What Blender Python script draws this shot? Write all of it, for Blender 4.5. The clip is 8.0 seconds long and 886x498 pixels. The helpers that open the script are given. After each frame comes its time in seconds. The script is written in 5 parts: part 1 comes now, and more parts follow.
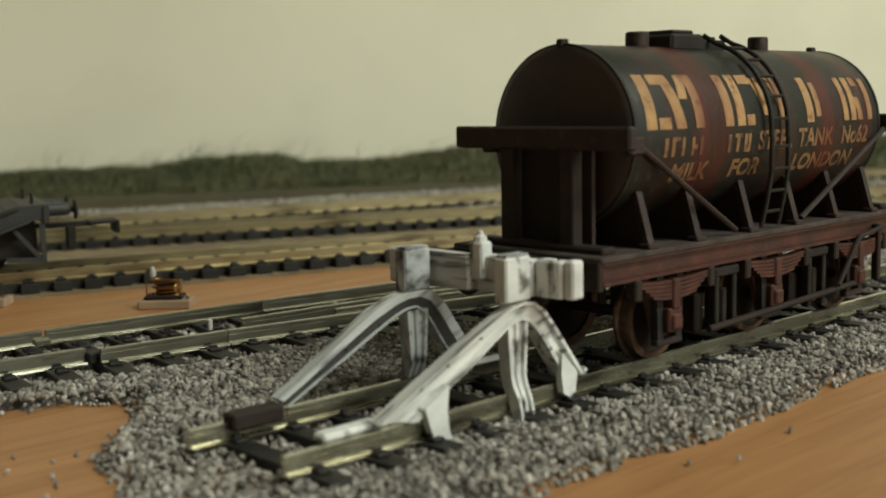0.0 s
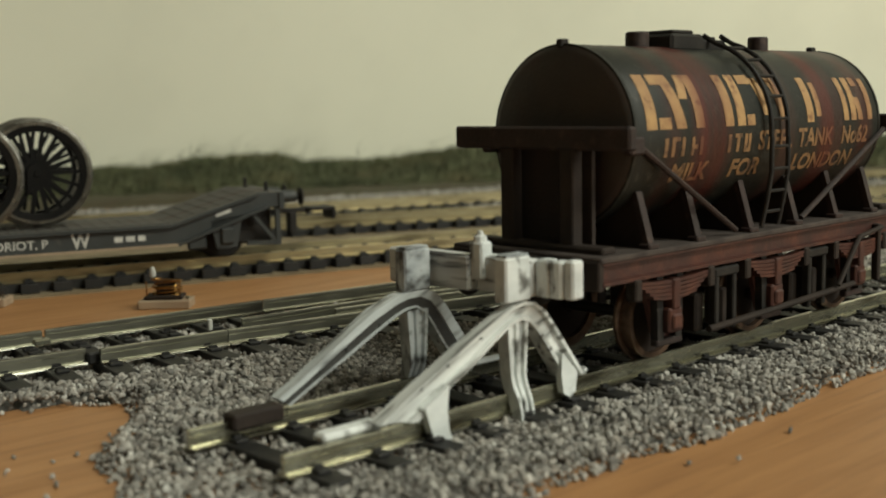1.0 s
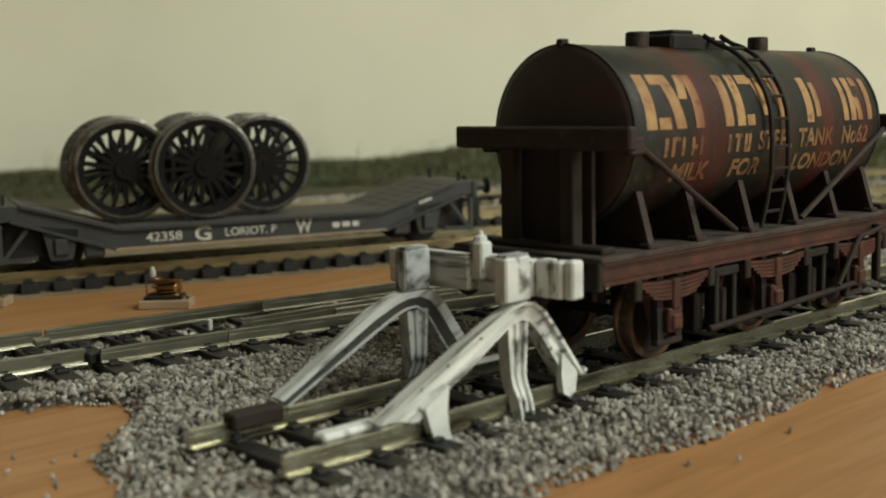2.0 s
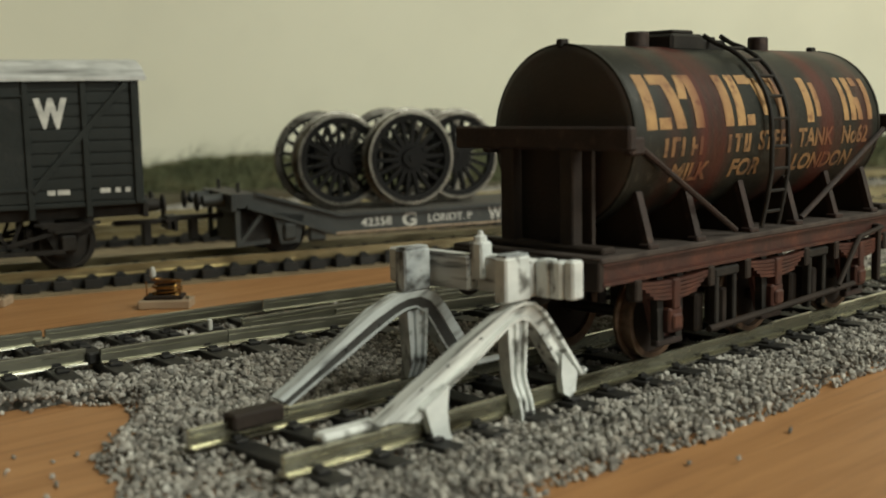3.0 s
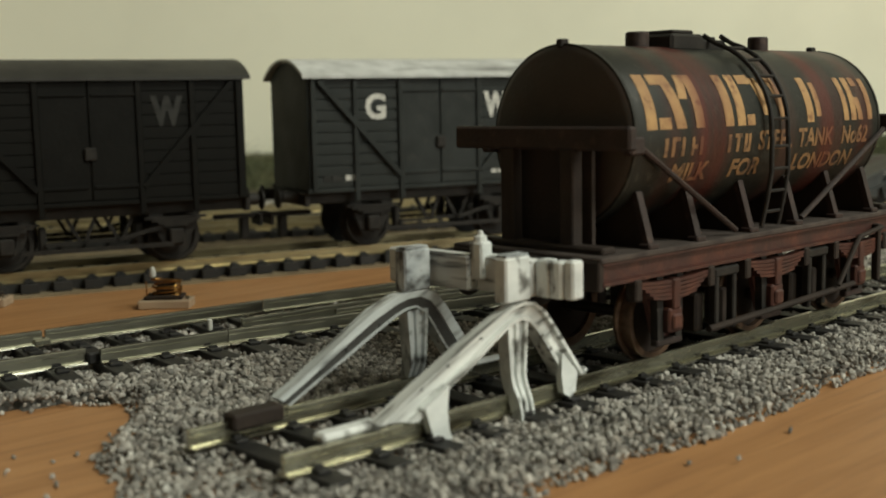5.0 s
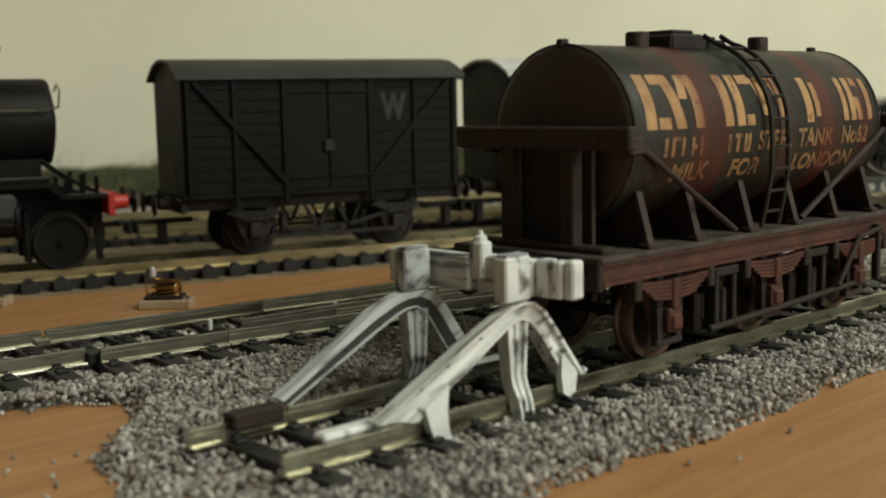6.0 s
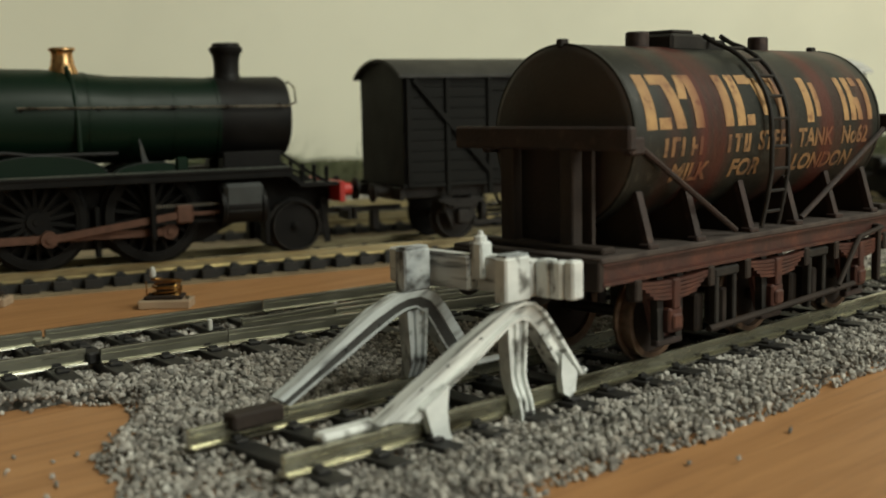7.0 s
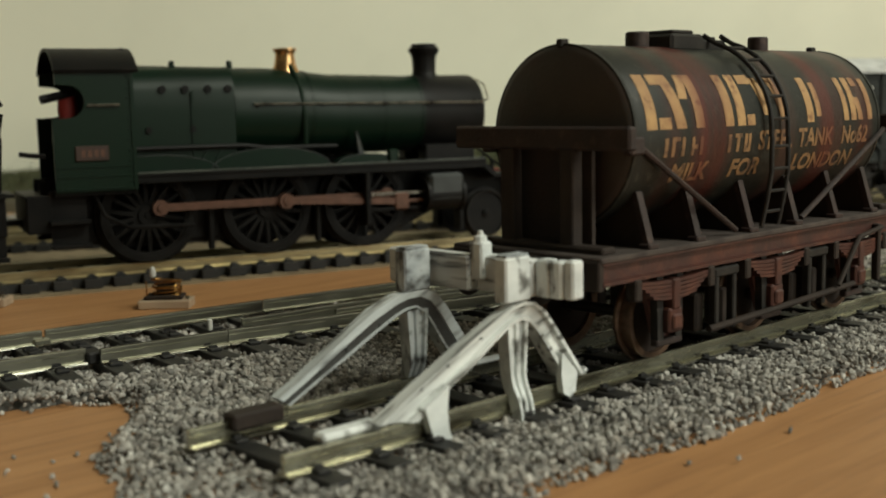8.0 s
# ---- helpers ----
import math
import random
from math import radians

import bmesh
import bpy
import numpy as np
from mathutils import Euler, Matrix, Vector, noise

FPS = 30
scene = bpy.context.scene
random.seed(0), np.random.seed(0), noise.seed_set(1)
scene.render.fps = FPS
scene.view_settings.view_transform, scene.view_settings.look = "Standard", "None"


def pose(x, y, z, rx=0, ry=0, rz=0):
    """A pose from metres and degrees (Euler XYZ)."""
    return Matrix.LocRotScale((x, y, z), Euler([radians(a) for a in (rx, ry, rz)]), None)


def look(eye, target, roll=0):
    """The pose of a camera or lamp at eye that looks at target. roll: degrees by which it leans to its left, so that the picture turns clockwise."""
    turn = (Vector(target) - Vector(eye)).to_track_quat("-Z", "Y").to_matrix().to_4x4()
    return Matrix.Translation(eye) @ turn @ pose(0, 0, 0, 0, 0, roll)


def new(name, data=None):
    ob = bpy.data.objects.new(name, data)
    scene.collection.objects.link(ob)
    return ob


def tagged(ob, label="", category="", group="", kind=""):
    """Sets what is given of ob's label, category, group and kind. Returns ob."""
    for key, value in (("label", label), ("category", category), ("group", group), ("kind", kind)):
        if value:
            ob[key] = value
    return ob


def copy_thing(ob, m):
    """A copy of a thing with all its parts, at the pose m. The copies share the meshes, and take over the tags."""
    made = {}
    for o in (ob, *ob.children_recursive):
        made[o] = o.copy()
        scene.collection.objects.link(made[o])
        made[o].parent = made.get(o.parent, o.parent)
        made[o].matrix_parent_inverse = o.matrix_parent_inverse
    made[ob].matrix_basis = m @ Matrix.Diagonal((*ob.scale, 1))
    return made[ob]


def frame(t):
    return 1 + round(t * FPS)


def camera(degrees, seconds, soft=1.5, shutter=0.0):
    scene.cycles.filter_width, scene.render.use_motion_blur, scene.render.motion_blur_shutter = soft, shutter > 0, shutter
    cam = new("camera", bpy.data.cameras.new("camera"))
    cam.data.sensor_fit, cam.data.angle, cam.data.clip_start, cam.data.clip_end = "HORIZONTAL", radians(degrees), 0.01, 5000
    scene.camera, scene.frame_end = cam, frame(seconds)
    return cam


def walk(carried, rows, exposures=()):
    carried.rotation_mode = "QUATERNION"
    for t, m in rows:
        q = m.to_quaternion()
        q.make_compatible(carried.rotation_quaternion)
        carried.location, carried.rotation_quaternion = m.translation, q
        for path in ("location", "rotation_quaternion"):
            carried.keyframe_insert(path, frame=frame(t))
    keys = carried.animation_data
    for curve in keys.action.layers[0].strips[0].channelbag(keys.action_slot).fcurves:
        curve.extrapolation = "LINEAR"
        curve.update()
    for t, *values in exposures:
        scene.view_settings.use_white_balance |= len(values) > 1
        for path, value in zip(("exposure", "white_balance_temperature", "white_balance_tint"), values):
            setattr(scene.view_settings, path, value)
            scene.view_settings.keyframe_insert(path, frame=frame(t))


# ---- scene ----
MM = 0.001
RT = 4.6   # rail top of the sidings above the board, in mm
UP = 1.1   # how much higher the main line lies

# ---- camera: stands still ----
cam = camera(42.52, 8.0, soft=1.9)
EYE, AIM = (-0.07197, -0.10455, 0.04421), (0.09720, 0.07673, 0.01225)
cam.data.dof.use_dof, cam.data.dof.focus_distance, cam.data.dof.aperture_fstop = True, 0.200, 29
walk(cam, [(0.0, look(EYE, AIM, -1.17)), (8.0, look(EYE, AIM, -1.17))])

# ---- light: assumed ceiling fitting out of view, added fill lamp in a made-up window ----
world = bpy.data.worlds.new("world")
scene.world = world
world.use_nodes = True
world.node_tree.nodes["Background"].inputs[0].default_value = (0.9, 0.92, 0.8, 1)
world.node_tree.nodes["Background"].inputs[1].default_value = 0.05
scene.view_settings.exposure = 0.0


def area(name, eye, target, sx, sy, watts, color):
    data = bpy.data.lights.new(name, "AREA")
    data.shape, data.size, data.size_y, data.energy, data.color = "RECTANGLE", sx, sy, watts, color
    ob = new(name, data)
    ob.matrix_world = look(eye, target)
    return ob


area("ceiling_lamp", (0.60, -1.15, 1.346), (0.60, -1.15, 0), 1.2, 0.30, 33.8, (0.953, 0.968, 0.815))
# added fill lamp that brightens upright faces and the backdrop
area("window_daylight", (0.70, -1.79, 0.60), (0.70, 0.0, 0.45), 1.3, 1.0, 14, (0.953, 0.97, 0.85))


# ---- materials ----
def mat(name, a, b=None, scale=300, rough=0.6, metal=0.0, bump=0.0, bscale=None, stretch=(1, 1, 1), lo=0.35, hi=0.65,
        c=None, cscale=60, clo=0.55, chi=0.7, spec=0.5, island=0.0, cstretch=(1, 1, 1), rand=0.0, bands=(), bcolor=(0, 0, 0), slope=0.0):
    m = bpy.data.materials.new(name)
    m.use_nodes = True
    nt = m.node_tree
    N, L = nt.nodes, nt.links
    bs = N["Principled BSDF"]
    bs.inputs["Roughness"].default_value, bs.inputs["Metallic"].default_value = rough, metal
    bs.inputs["Specular IOR Level"].default_value = spec
    tc = N.new("ShaderNodeTexCoord")

    def tex(sc, st, detail=5):
        mp = N.new("ShaderNodeMapping")
        if slope:
            mp.vector_type = "TEXTURE"
            mp.inputs["Rotation"].default_value = (0, radians(-slope), 0)
            st = tuple(1 / v for v in st)
        mp.inputs["Scale"].default_value = st
        L.new(tc.outputs["Object"], mp.inputs[0])
        t = N.new("ShaderNodeTexNoise")
        t.inputs["Scale"].default_value, t.inputs["Detail"].default_value = sc, detail
        L.new(mp.outputs[0], t.inputs["Vector"])
        return t.outputs["Fac"]

    def ramp(src, l, h):
        r = N.new("ShaderNodeMapRange")
        r.inputs[1].default_value, r.inputs[2].default_value = l, h
        L.new(src, r.inputs[0])
        return r.outputs[0]

    def mix(fac, x, y, mode="MIX"):
        k = N.new("ShaderNodeMix")
        k.data_type, k.blend_type = "RGBA", mode
        for s, v in ((k.inputs[0], fac), (k.inputs[6], x), (k.inputs[7], y)):
            if isinstance(v, tuple):
                s.default_value = (*v, 1)
            elif isinstance(v, float):
                s.default_value = v
            else:
                L.new(v, s)
        return k.outputs[2]
    n1 = tex(scale, stretch)
    col = mix(ramp(n1, lo, hi), a, b or tuple(v * 0.75 for v in a))
    if c:
        col = mix(ramp(tex(cscale, cstretch), clo, chi), col, c)
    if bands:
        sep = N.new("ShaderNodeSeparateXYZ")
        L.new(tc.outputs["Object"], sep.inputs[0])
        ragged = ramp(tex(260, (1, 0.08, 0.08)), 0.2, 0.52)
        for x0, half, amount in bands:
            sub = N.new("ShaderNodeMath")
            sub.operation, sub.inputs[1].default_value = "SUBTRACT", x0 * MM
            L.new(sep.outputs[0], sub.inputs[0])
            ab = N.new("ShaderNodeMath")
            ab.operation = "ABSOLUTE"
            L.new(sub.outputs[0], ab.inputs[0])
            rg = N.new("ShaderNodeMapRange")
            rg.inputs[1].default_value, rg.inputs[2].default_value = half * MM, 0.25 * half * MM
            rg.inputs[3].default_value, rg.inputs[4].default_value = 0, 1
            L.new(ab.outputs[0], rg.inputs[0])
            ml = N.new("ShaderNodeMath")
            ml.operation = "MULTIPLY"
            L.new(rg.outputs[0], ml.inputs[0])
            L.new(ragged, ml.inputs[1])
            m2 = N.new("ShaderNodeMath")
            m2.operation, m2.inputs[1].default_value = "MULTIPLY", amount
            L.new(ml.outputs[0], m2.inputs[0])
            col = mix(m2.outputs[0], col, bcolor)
    if island or rand:
        src = N.new("ShaderNodeNewGeometry").outputs["Random Per Island"] if island else N.new("ShaderNodeObjectInfo").outputs["Random"]
        k = island or rand
        r = N.new("ShaderNodeMapRange")
        r.inputs[3].default_value, r.inputs[4].default_value = 1 - k, 1 + k
        L.new(src, r.inputs[0])
        hs = N.new("ShaderNodeHueSaturation")
        L.new(r.outputs[0], hs.inputs["Value"])
        L.new(col, hs.inputs["Color"])
        col = hs.outputs[0]
    L.new(col, bs.inputs["Base Color"])
    rr = N.new("ShaderNodeMapRange")
    rr.inputs[3].default_value, rr.inputs[4].default_value = max(rough - 0.12, 0.05), min(rough + 0.12, 1)
    L.new(n1, rr.inputs[0])
    L.new(rr.outputs[0], bs.inputs["Roughness"])
    if bump:
        bp = N.new("ShaderNodeBump")
        bp.inputs["Strength"].default_value, bp.inputs["Distance"].default_value = bump, 0.0003
        L.new(tex(bscale or scale * 2, stretch), bp.inputs["Height"])
        L.new(bp.outputs[0], bs.inputs["Normal"])
    return m


WOOD = mat("board_wood", (0.445, 0.225, 0.090), (0.375, 0.185, 0.073), 55, 0.55, bump=0.25, bscale=400, stretch=(0.4, 5, 1),
           c=(0.27, 0.125, 0.05), cscale=260, clo=0.5, chi=0.8, cstretch=(0.2, 3, 1))
# unseen room surfaces, kept pale so their bounce fills the shadows
WALL = mat("fill_wall_paint", (0.36, 0.345, 0.29), (0.31, 0.295, 0.245), 4, 0.9, bump=0.05, bscale=200)
SKY = mat("backdrop_paint", (0.85, 0.84, 0.69), (0.80, 0.79, 0.645), 6, 0.9, c=(0.73, 0.72, 0.595), cscale=12, clo=0.5, chi=0.9)
STONE = mat("ballast_stone", (0.33, 0.318, 0.29), (0.205, 0.185, 0.162), 900, 0.9, c=(0.45, 0.445, 0.415), cscale=420, clo=0.5, chi=0.75, island=0.60)
GRIT = mat("ballast_bed", (0.15, 0.145, 0.13), (0.07, 0.068, 0.06), 900, 0.95, bump=0.8, bscale=1500)
SLEEPER = mat("sleeper_plastic", (0.007, 0.007, 0.007), (0.017, 0.016, 0.015), 700, 0.62, bump=0.2, rand=0.3)
STEEL = mat("nickel_rail", (0.56, 0.55, 0.43), (0.40, 0.385, 0.29), 500, 0.27, 0.9, stretch=(0.15, 1, 1), c=(0.10, 0.09, 0.06), cscale=300, clo=0.5, chi=0.75, cstretch=(0.2, 1, 1))
RAILBROWN = mat("tarnished_rail", (0.46, 0.40, 0.245), (0.30, 0.25, 0.145), 500, 0.34, 0.75, stretch=(0.15, 1, 1), c=(0.12, 0.092, 0.05), cscale=250, clo=0.50, chi=0.75, cstretch=(0.2, 1, 1))
# darker tone of the rail nickel, for the pointwork
DARKRAIL = mat("darker_nickel_rail", (0.33, 0.325, 0.265), (0.20, 0.195, 0.155), 500, 0.33, 0.85, stretch=(0.15, 1, 1), c=(0.08, 0.075, 0.06), cscale=220, clo=0.50, chi=0.68, cstretch=(0.15, 1, 1))
WHITE = mat("chipped_white_paint", (0.79, 0.82, 0.805), (0.56, 0.59, 0.585), 350, 0.5, bump=0.5, bscale=900, stretch=(0.35, 1, 0.6), c=(0.13, 0.13, 0.12), cscale=700, clo=0.56, chi=0.69, cstretch=(0.5, 1, 0.4))
RAILWHITE = mat("streaked_white_rail_paint", (0.76, 0.78, 0.76), (0.44, 0.46, 0.45), 420, 0.5, bump=0.5, bscale=900, stretch=(0.12, 1, 1), c=(0.12, 0.12, 0.11), cscale=760, clo=0.52, chi=0.64, cstretch=(0.12, 1, 1), slope=25)
WORNRAIL = mat("worn_white_rail_paint", (0.64, 0.68, 0.68), (0.38, 0.41, 0.42), 420, 0.5, bump=0.6, bscale=900, stretch=(0.12, 1, 1), c=(0.06, 0.06, 0.058), cscale=800, clo=0.52, chi=0.68, cstretch=(0.10, 1, 1), slope=28)
BAREWEB = mat("blackened_rail_web", (0.030, 0.030, 0.028), (0.055, 0.055, 0.052), 400, 0.5, bump=0.4, stretch=(0.15, 1, 1), c=(0.42, 0.45, 0.45), cscale=500, clo=0.64, chi=0.72, cstretch=(0.15, 1, 1), slope=28)
BEAMWHITE = mat("cracked_white_beam_paint", (0.70, 0.72, 0.71), (0.48, 0.50, 0.505), 380, 0.55, bump=0.6, bscale=900, stretch=(1, 0.10, 1), c=(0.09, 0.09, 0.092), cscale=620, clo=0.53, chi=0.64, cstretch=(1, 0.10, 1))
WORNWHITE = mat("worn_white_paint", (0.62, 0.66, 0.67), (0.34, 0.37, 0.39), 420, 0.5, bump=0.6, bscale=900, stretch=(0.35, 1, 0.6), c=(0.045, 0.045, 0.043), cscale=650, clo=0.50, chi=0.66, cstretch=(0.3, 1, 0.5))
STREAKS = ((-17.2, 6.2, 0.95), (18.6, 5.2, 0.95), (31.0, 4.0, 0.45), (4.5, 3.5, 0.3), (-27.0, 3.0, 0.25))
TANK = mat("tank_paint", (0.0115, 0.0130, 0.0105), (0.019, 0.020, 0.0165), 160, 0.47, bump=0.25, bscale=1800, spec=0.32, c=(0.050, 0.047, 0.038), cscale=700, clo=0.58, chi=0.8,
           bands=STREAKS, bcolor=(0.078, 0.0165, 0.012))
# tank end coloured apart from the sides to match its shaded look
TANKEND = mat("shade_toned_tank_end", (0.026, 0.020, 0.016), (0.040, 0.030, 0.023), 150, 0.5, bump=0.2, bscale=1500, c=(0.038, 0.012, 0.009), cscale=90, clo=0.5, chi=0.75)
RUSTY = mat("rusty_brown_paint", (0.066, 0.018, 0.011), (0.034, 0.011, 0.008), 200, 0.55, bump=0.35, bscale=1500, c=(0.105, 0.036, 0.020), cscale=350, clo=0.52, chi=0.75)
BROWN = mat("dark_rust_paint", (0.026, 0.0115, 0.009), (0.016, 0.009, 0.0075), 200, 0.65, bump=0.35, bscale=1500, c=(0.055, 0.03, 0.022), cscale=500, clo=0.57, chi=0.75)
# DARK and IRON are coloured a little lighter to imitate hazy blacks
DARK = mat("haze_lifted_brown_paint", (0.022, 0.0165, 0.0140), (0.033, 0.0235, 0.0190), 250, 0.7, bump=0.3, bscale=1500, spec=0.25)
IRON = mat("blackened_iron", (0.015, 0.0138, 0.013), (0.026, 0.0235, 0.021), 400, 0.6, bump=0.25, spec=0.22)
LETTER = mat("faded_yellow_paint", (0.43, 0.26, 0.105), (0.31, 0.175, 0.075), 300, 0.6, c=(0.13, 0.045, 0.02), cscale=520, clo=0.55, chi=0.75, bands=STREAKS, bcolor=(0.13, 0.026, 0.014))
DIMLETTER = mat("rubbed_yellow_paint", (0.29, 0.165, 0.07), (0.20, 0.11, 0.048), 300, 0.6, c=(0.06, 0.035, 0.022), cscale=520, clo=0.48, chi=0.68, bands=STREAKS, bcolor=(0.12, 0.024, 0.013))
GREYPAINT = mat("wagon_grey_paint", (0.040, 0.045, 0.045), (0.026, 0.030, 0.030), 150, 0.55, bump=0.2, bscale=1200, c=(0.07, 0.068, 0.06), cscale=300, clo=0.6, chi=0.8)
DECK = mat("dusty_grey_deck", (0.085, 0.082, 0.072), (0.055, 0.052, 0.047), 200, 0.8, bump=0.3, c=(0.075, 0.050, 0.042), cscale=160, clo=0.5, chi=0.7)
VANGREY = mat("van_grey_paint", (0.024, 0.028, 0.027), (0.016, 0.019, 0.018), 120, 0.6, bump=0.3, bscale=1200, spec=0.25, c=(0.042, 0.042, 0.038), cscale=260, clo=0.58, chi=0.85)
VANBLACK = mat("van_dark_paint", (0.0050, 0.0050, 0.0041), (0.0031, 0.0031, 0.0025), 120, 0.60, bump=0.2, bscale=1200, spec=0.16, c=(0.0090, 0.0082, 0.0068), cscale=200, clo=0.56, chi=0.8)
ROOFWHITE = mat("streaky_white_roof", (0.62, 0.63, 0.62), (0.45, 0.46, 0.45), 200, 0.6, c=(0.14, 0.14, 0.135), cscale=260, clo=0.55, chi=0.8, cstretch=(0.12, 1, 1))
ROOFGREY = mat("dark_grey_roof", (0.030, 0.0295, 0.0255), (0.019, 0.0187, 0.0165), 120, 0.6, bump=0.15, c=(0.045, 0.043, 0.037), cscale=220, clo=0.58, chi=0.8, cstretch=(0.2, 1, 1))
CREAM = mat("white_transfer", (0.60, 0.60, 0.56), (0.42, 0.42, 0.40), 500, 0.7)
FAINT = mat("faint_transfer", (0.017, 0.017, 0.015), (0.0095, 0.0095, 0.008), 500, 0.7, c=(0.005, 0.005, 0.0042), cscale=500, clo=0.5, chi=0.62)
GREEN = mat("locomotive_green_paint", (0.0034, 0.0142, 0.0074), (0.0025, 0.0110, 0.0056), 80, 0.42, bump=0.06, spec=0.22)
BLACK = mat("locomotive_black_paint", (0.0045, 0.0045, 0.0045), (0.0085, 0.0079, 0.0074), 150, 0.50, bump=0.15, spec=0.14)
COPPER = mat("copper", (0.62, 0.39, 0.19), (0.50, 0.28, 0.12), 300, 0.25, 1.0)
RODSTEEL = mat("rusty_rod_steel", (0.13, 0.065, 0.045), (0.09, 0.045, 0.03), 400, 0.5, 0.4, bump=0.2)
TYRE = mat("dull_tyre_steel", (0.25, 0.24, 0.21), (0.15, 0.142, 0.122), 400, 0.30, 0.9, c=(0.06, 0.05, 0.042), cscale=200, clo=0.55, chi=0.75)
RIMBROWN = mat("rusty_wheel_rim", (0.20, 0.13, 0.09), (0.12, 0.075, 0.05), 400, 0.4, 0.7, c=(0.04, 0.025, 0.018), cscale=300, clo=0.5, chi=0.7)
# lighter nickel for the highlight lines on rail head and foot
RAILGLINT = mat("glint_nickel", (0.66, 0.65, 0.55), (0.50, 0.485, 0.40), 300, 0.22, 1.0, stretch=(0.1, 1, 1), c=(0.20, 0.185, 0.14), cscale=120, clo=0.48, chi=0.60, cstretch=(0.25, 1, 1))
BRIGHT = mat("bright_steel", (0.55, 0.54, 0.47), (0.42, 0.40, 0.34), 400, 0.30, 1.0, c=(0.12, 0.10, 0.08), cscale=300, clo=0.5, chi=0.7)
RED = mat("red_paint", (0.42, 0.025, 0.018), (0.34, 0.02, 0.015), 300, 0.5)
BRASS = mat("brass_wire", (0.36, 0.20, 0.06), (0.22, 0.115, 0.04), 500, 0.38, 1.0)
PALEWOOD = mat("pale_wood", (0.42, 0.32, 0.22), (0.34, 0.25, 0.17), 200, 0.7, stretch=(1, 4, 1))
GRASS = mat("static_grass", (0.14, 0.15, 0.078), (0.088, 0.102, 0.053), 30, 0.9, c=(0.155, 0.145, 0.074), cscale=45, clo=0.5, chi=0.7, island=0.35)
UNDERLAY = mat("pale_underlay", (0.26, 0.205, 0.125), (0.18, 0.14, 0.085), 60, 0.9, bump=0.2, bscale=600, c=(0.12, 0.09, 0.055), cscale=150, clo=0.52, chi=0.78)
SOIL = mat("bank_soil", (0.065, 0.062, 0.032), (0.062, 0.046, 0.027), 40, 0.95, bump=0.6)
# pale colour for the highlight along the running plate
EDGEGLINT = mat("painted_edge_glint", (0.085, 0.095, 0.080), (0.03, 0.036, 0.03), 300, 0.45, stretch=(0.3, 1, 1))
CABRED = mat("cab_red", (0.30, 0.03, 0.025), (0.22, 0.02, 0.02), 300, 0.6)


# ---- mesh tools: sizes in mm ----
def empty(name, m=None, label="", category="", group="", kind=""):
    ob = new(name)
    ob.empty_display_size = 0.01
    if m:
        ob.matrix_world = m
    return tagged(ob, label, category, group, kind)


def part(name, bm, material, parent=None, label="", smooth=False):
    me = bpy.data.meshes.new(name)
    bmesh.ops.scale(bm, vec=(MM, MM, MM), verts=bm.verts)
    bmesh.ops.recalc_face_normals(bm, faces=bm.faces)
    bm.to_mesh(me)
    bm.free()
    me.materials.append(material)
    if smooth:
        me.shade_smooth()
        me.set_sharp_from_angle(angle=radians(38))
    ob = new(name, me)
    ob.parent = parent
    return tagged(ob, label)


def same(name, ob, m, parent=None):
    """Another object on ob's mesh."""
    o = new(name, ob.data)
    o.parent = parent or ob.parent
    o.matrix_basis = m
    return o


def at(x, y, z, rx=0, ry=0, rz=0):
    return pose(x * MM, y * MM, z * MM, rx, ry, rz)


def B():
    return bmesh.new()


def box(bm, x0, x1, y0, y1, z0, z1, b=0.0, m=None):
    geo = bmesh.ops.create_cube(bm, size=1)
    vs = geo["verts"]
    for v in vs:
        v.co = Vector(((x0 + x1) / 2 + v.co.x * (x1 - x0), (y0 + y1) / 2 + v.co.y * (y1 - y0), (z0 + z1) / 2 + v.co.z * (z1 - z0)))
    if b:
        es = list({e for v in vs for e in v.link_edges})
        r = bmesh.ops.bevel(bm, geom=es, offset=b, segments=1, affect="EDGES")
        vs = list({v for f in r["faces"] for v in f.verts})
    if m:
        for v in vs:
            v.co = m @ v.co
    return bm


def prism(bm, pts, axis, a, b):
    """A flat outline pushed along an axis. pts: pairs in the two other axes, in x, y, z order."""
    def place(p, h):
        q = list(p)
        q.insert("xyz".index(axis), h)
        return q
    lo = [bm.verts.new(place(p, a)) for p in pts]
    hi = [bm.verts.new(place(p, b)) for p in pts]
    n = len(pts)
    bm.faces.new(lo)
    bm.faces.new(hi[::-1])
    for i in range(n):
        bm.faces.new((lo[i], lo[(i + 1) % n], hi[(i + 1) % n], hi[i]))
    return bm


def lathe(bm, prof, seg=24, axis="z", at_=(0, 0, 0), a0=0, a1=360):
    """prof: pairs of radius and height."""
    full = a1 - a0 >= 360
    n = seg if full else seg + 1
    rings = []
    for r, h in prof:
        ring = []
        for i in range(n):
            t = radians(a0 + (a1 - a0) * i / seg)
            c, s = r * math.cos(t), r * math.sin(t)
            q = {"z": (c, s, h), "y": (c, h, s), "x": (h, c, s)}[axis]
            ring.append(bm.verts.new(Vector(q) + Vector(at_)))
        rings.append(ring)
    for r0, r1 in zip(rings, rings[1:]):
        for i in range(n if full else n - 1):
            j = (i + 1) % n
            bm.faces.new((r0[i], r0[j], r1[j], r1[i]))
    if prof[0][0] > 1e-6 and prof[0] != prof[-1]:
        bm.faces.new(rings[0])
    if prof[-1][0] > 1e-6 and prof[0] != prof[-1]:
        bm.faces.new(rings[-1][::-1])
    return bm


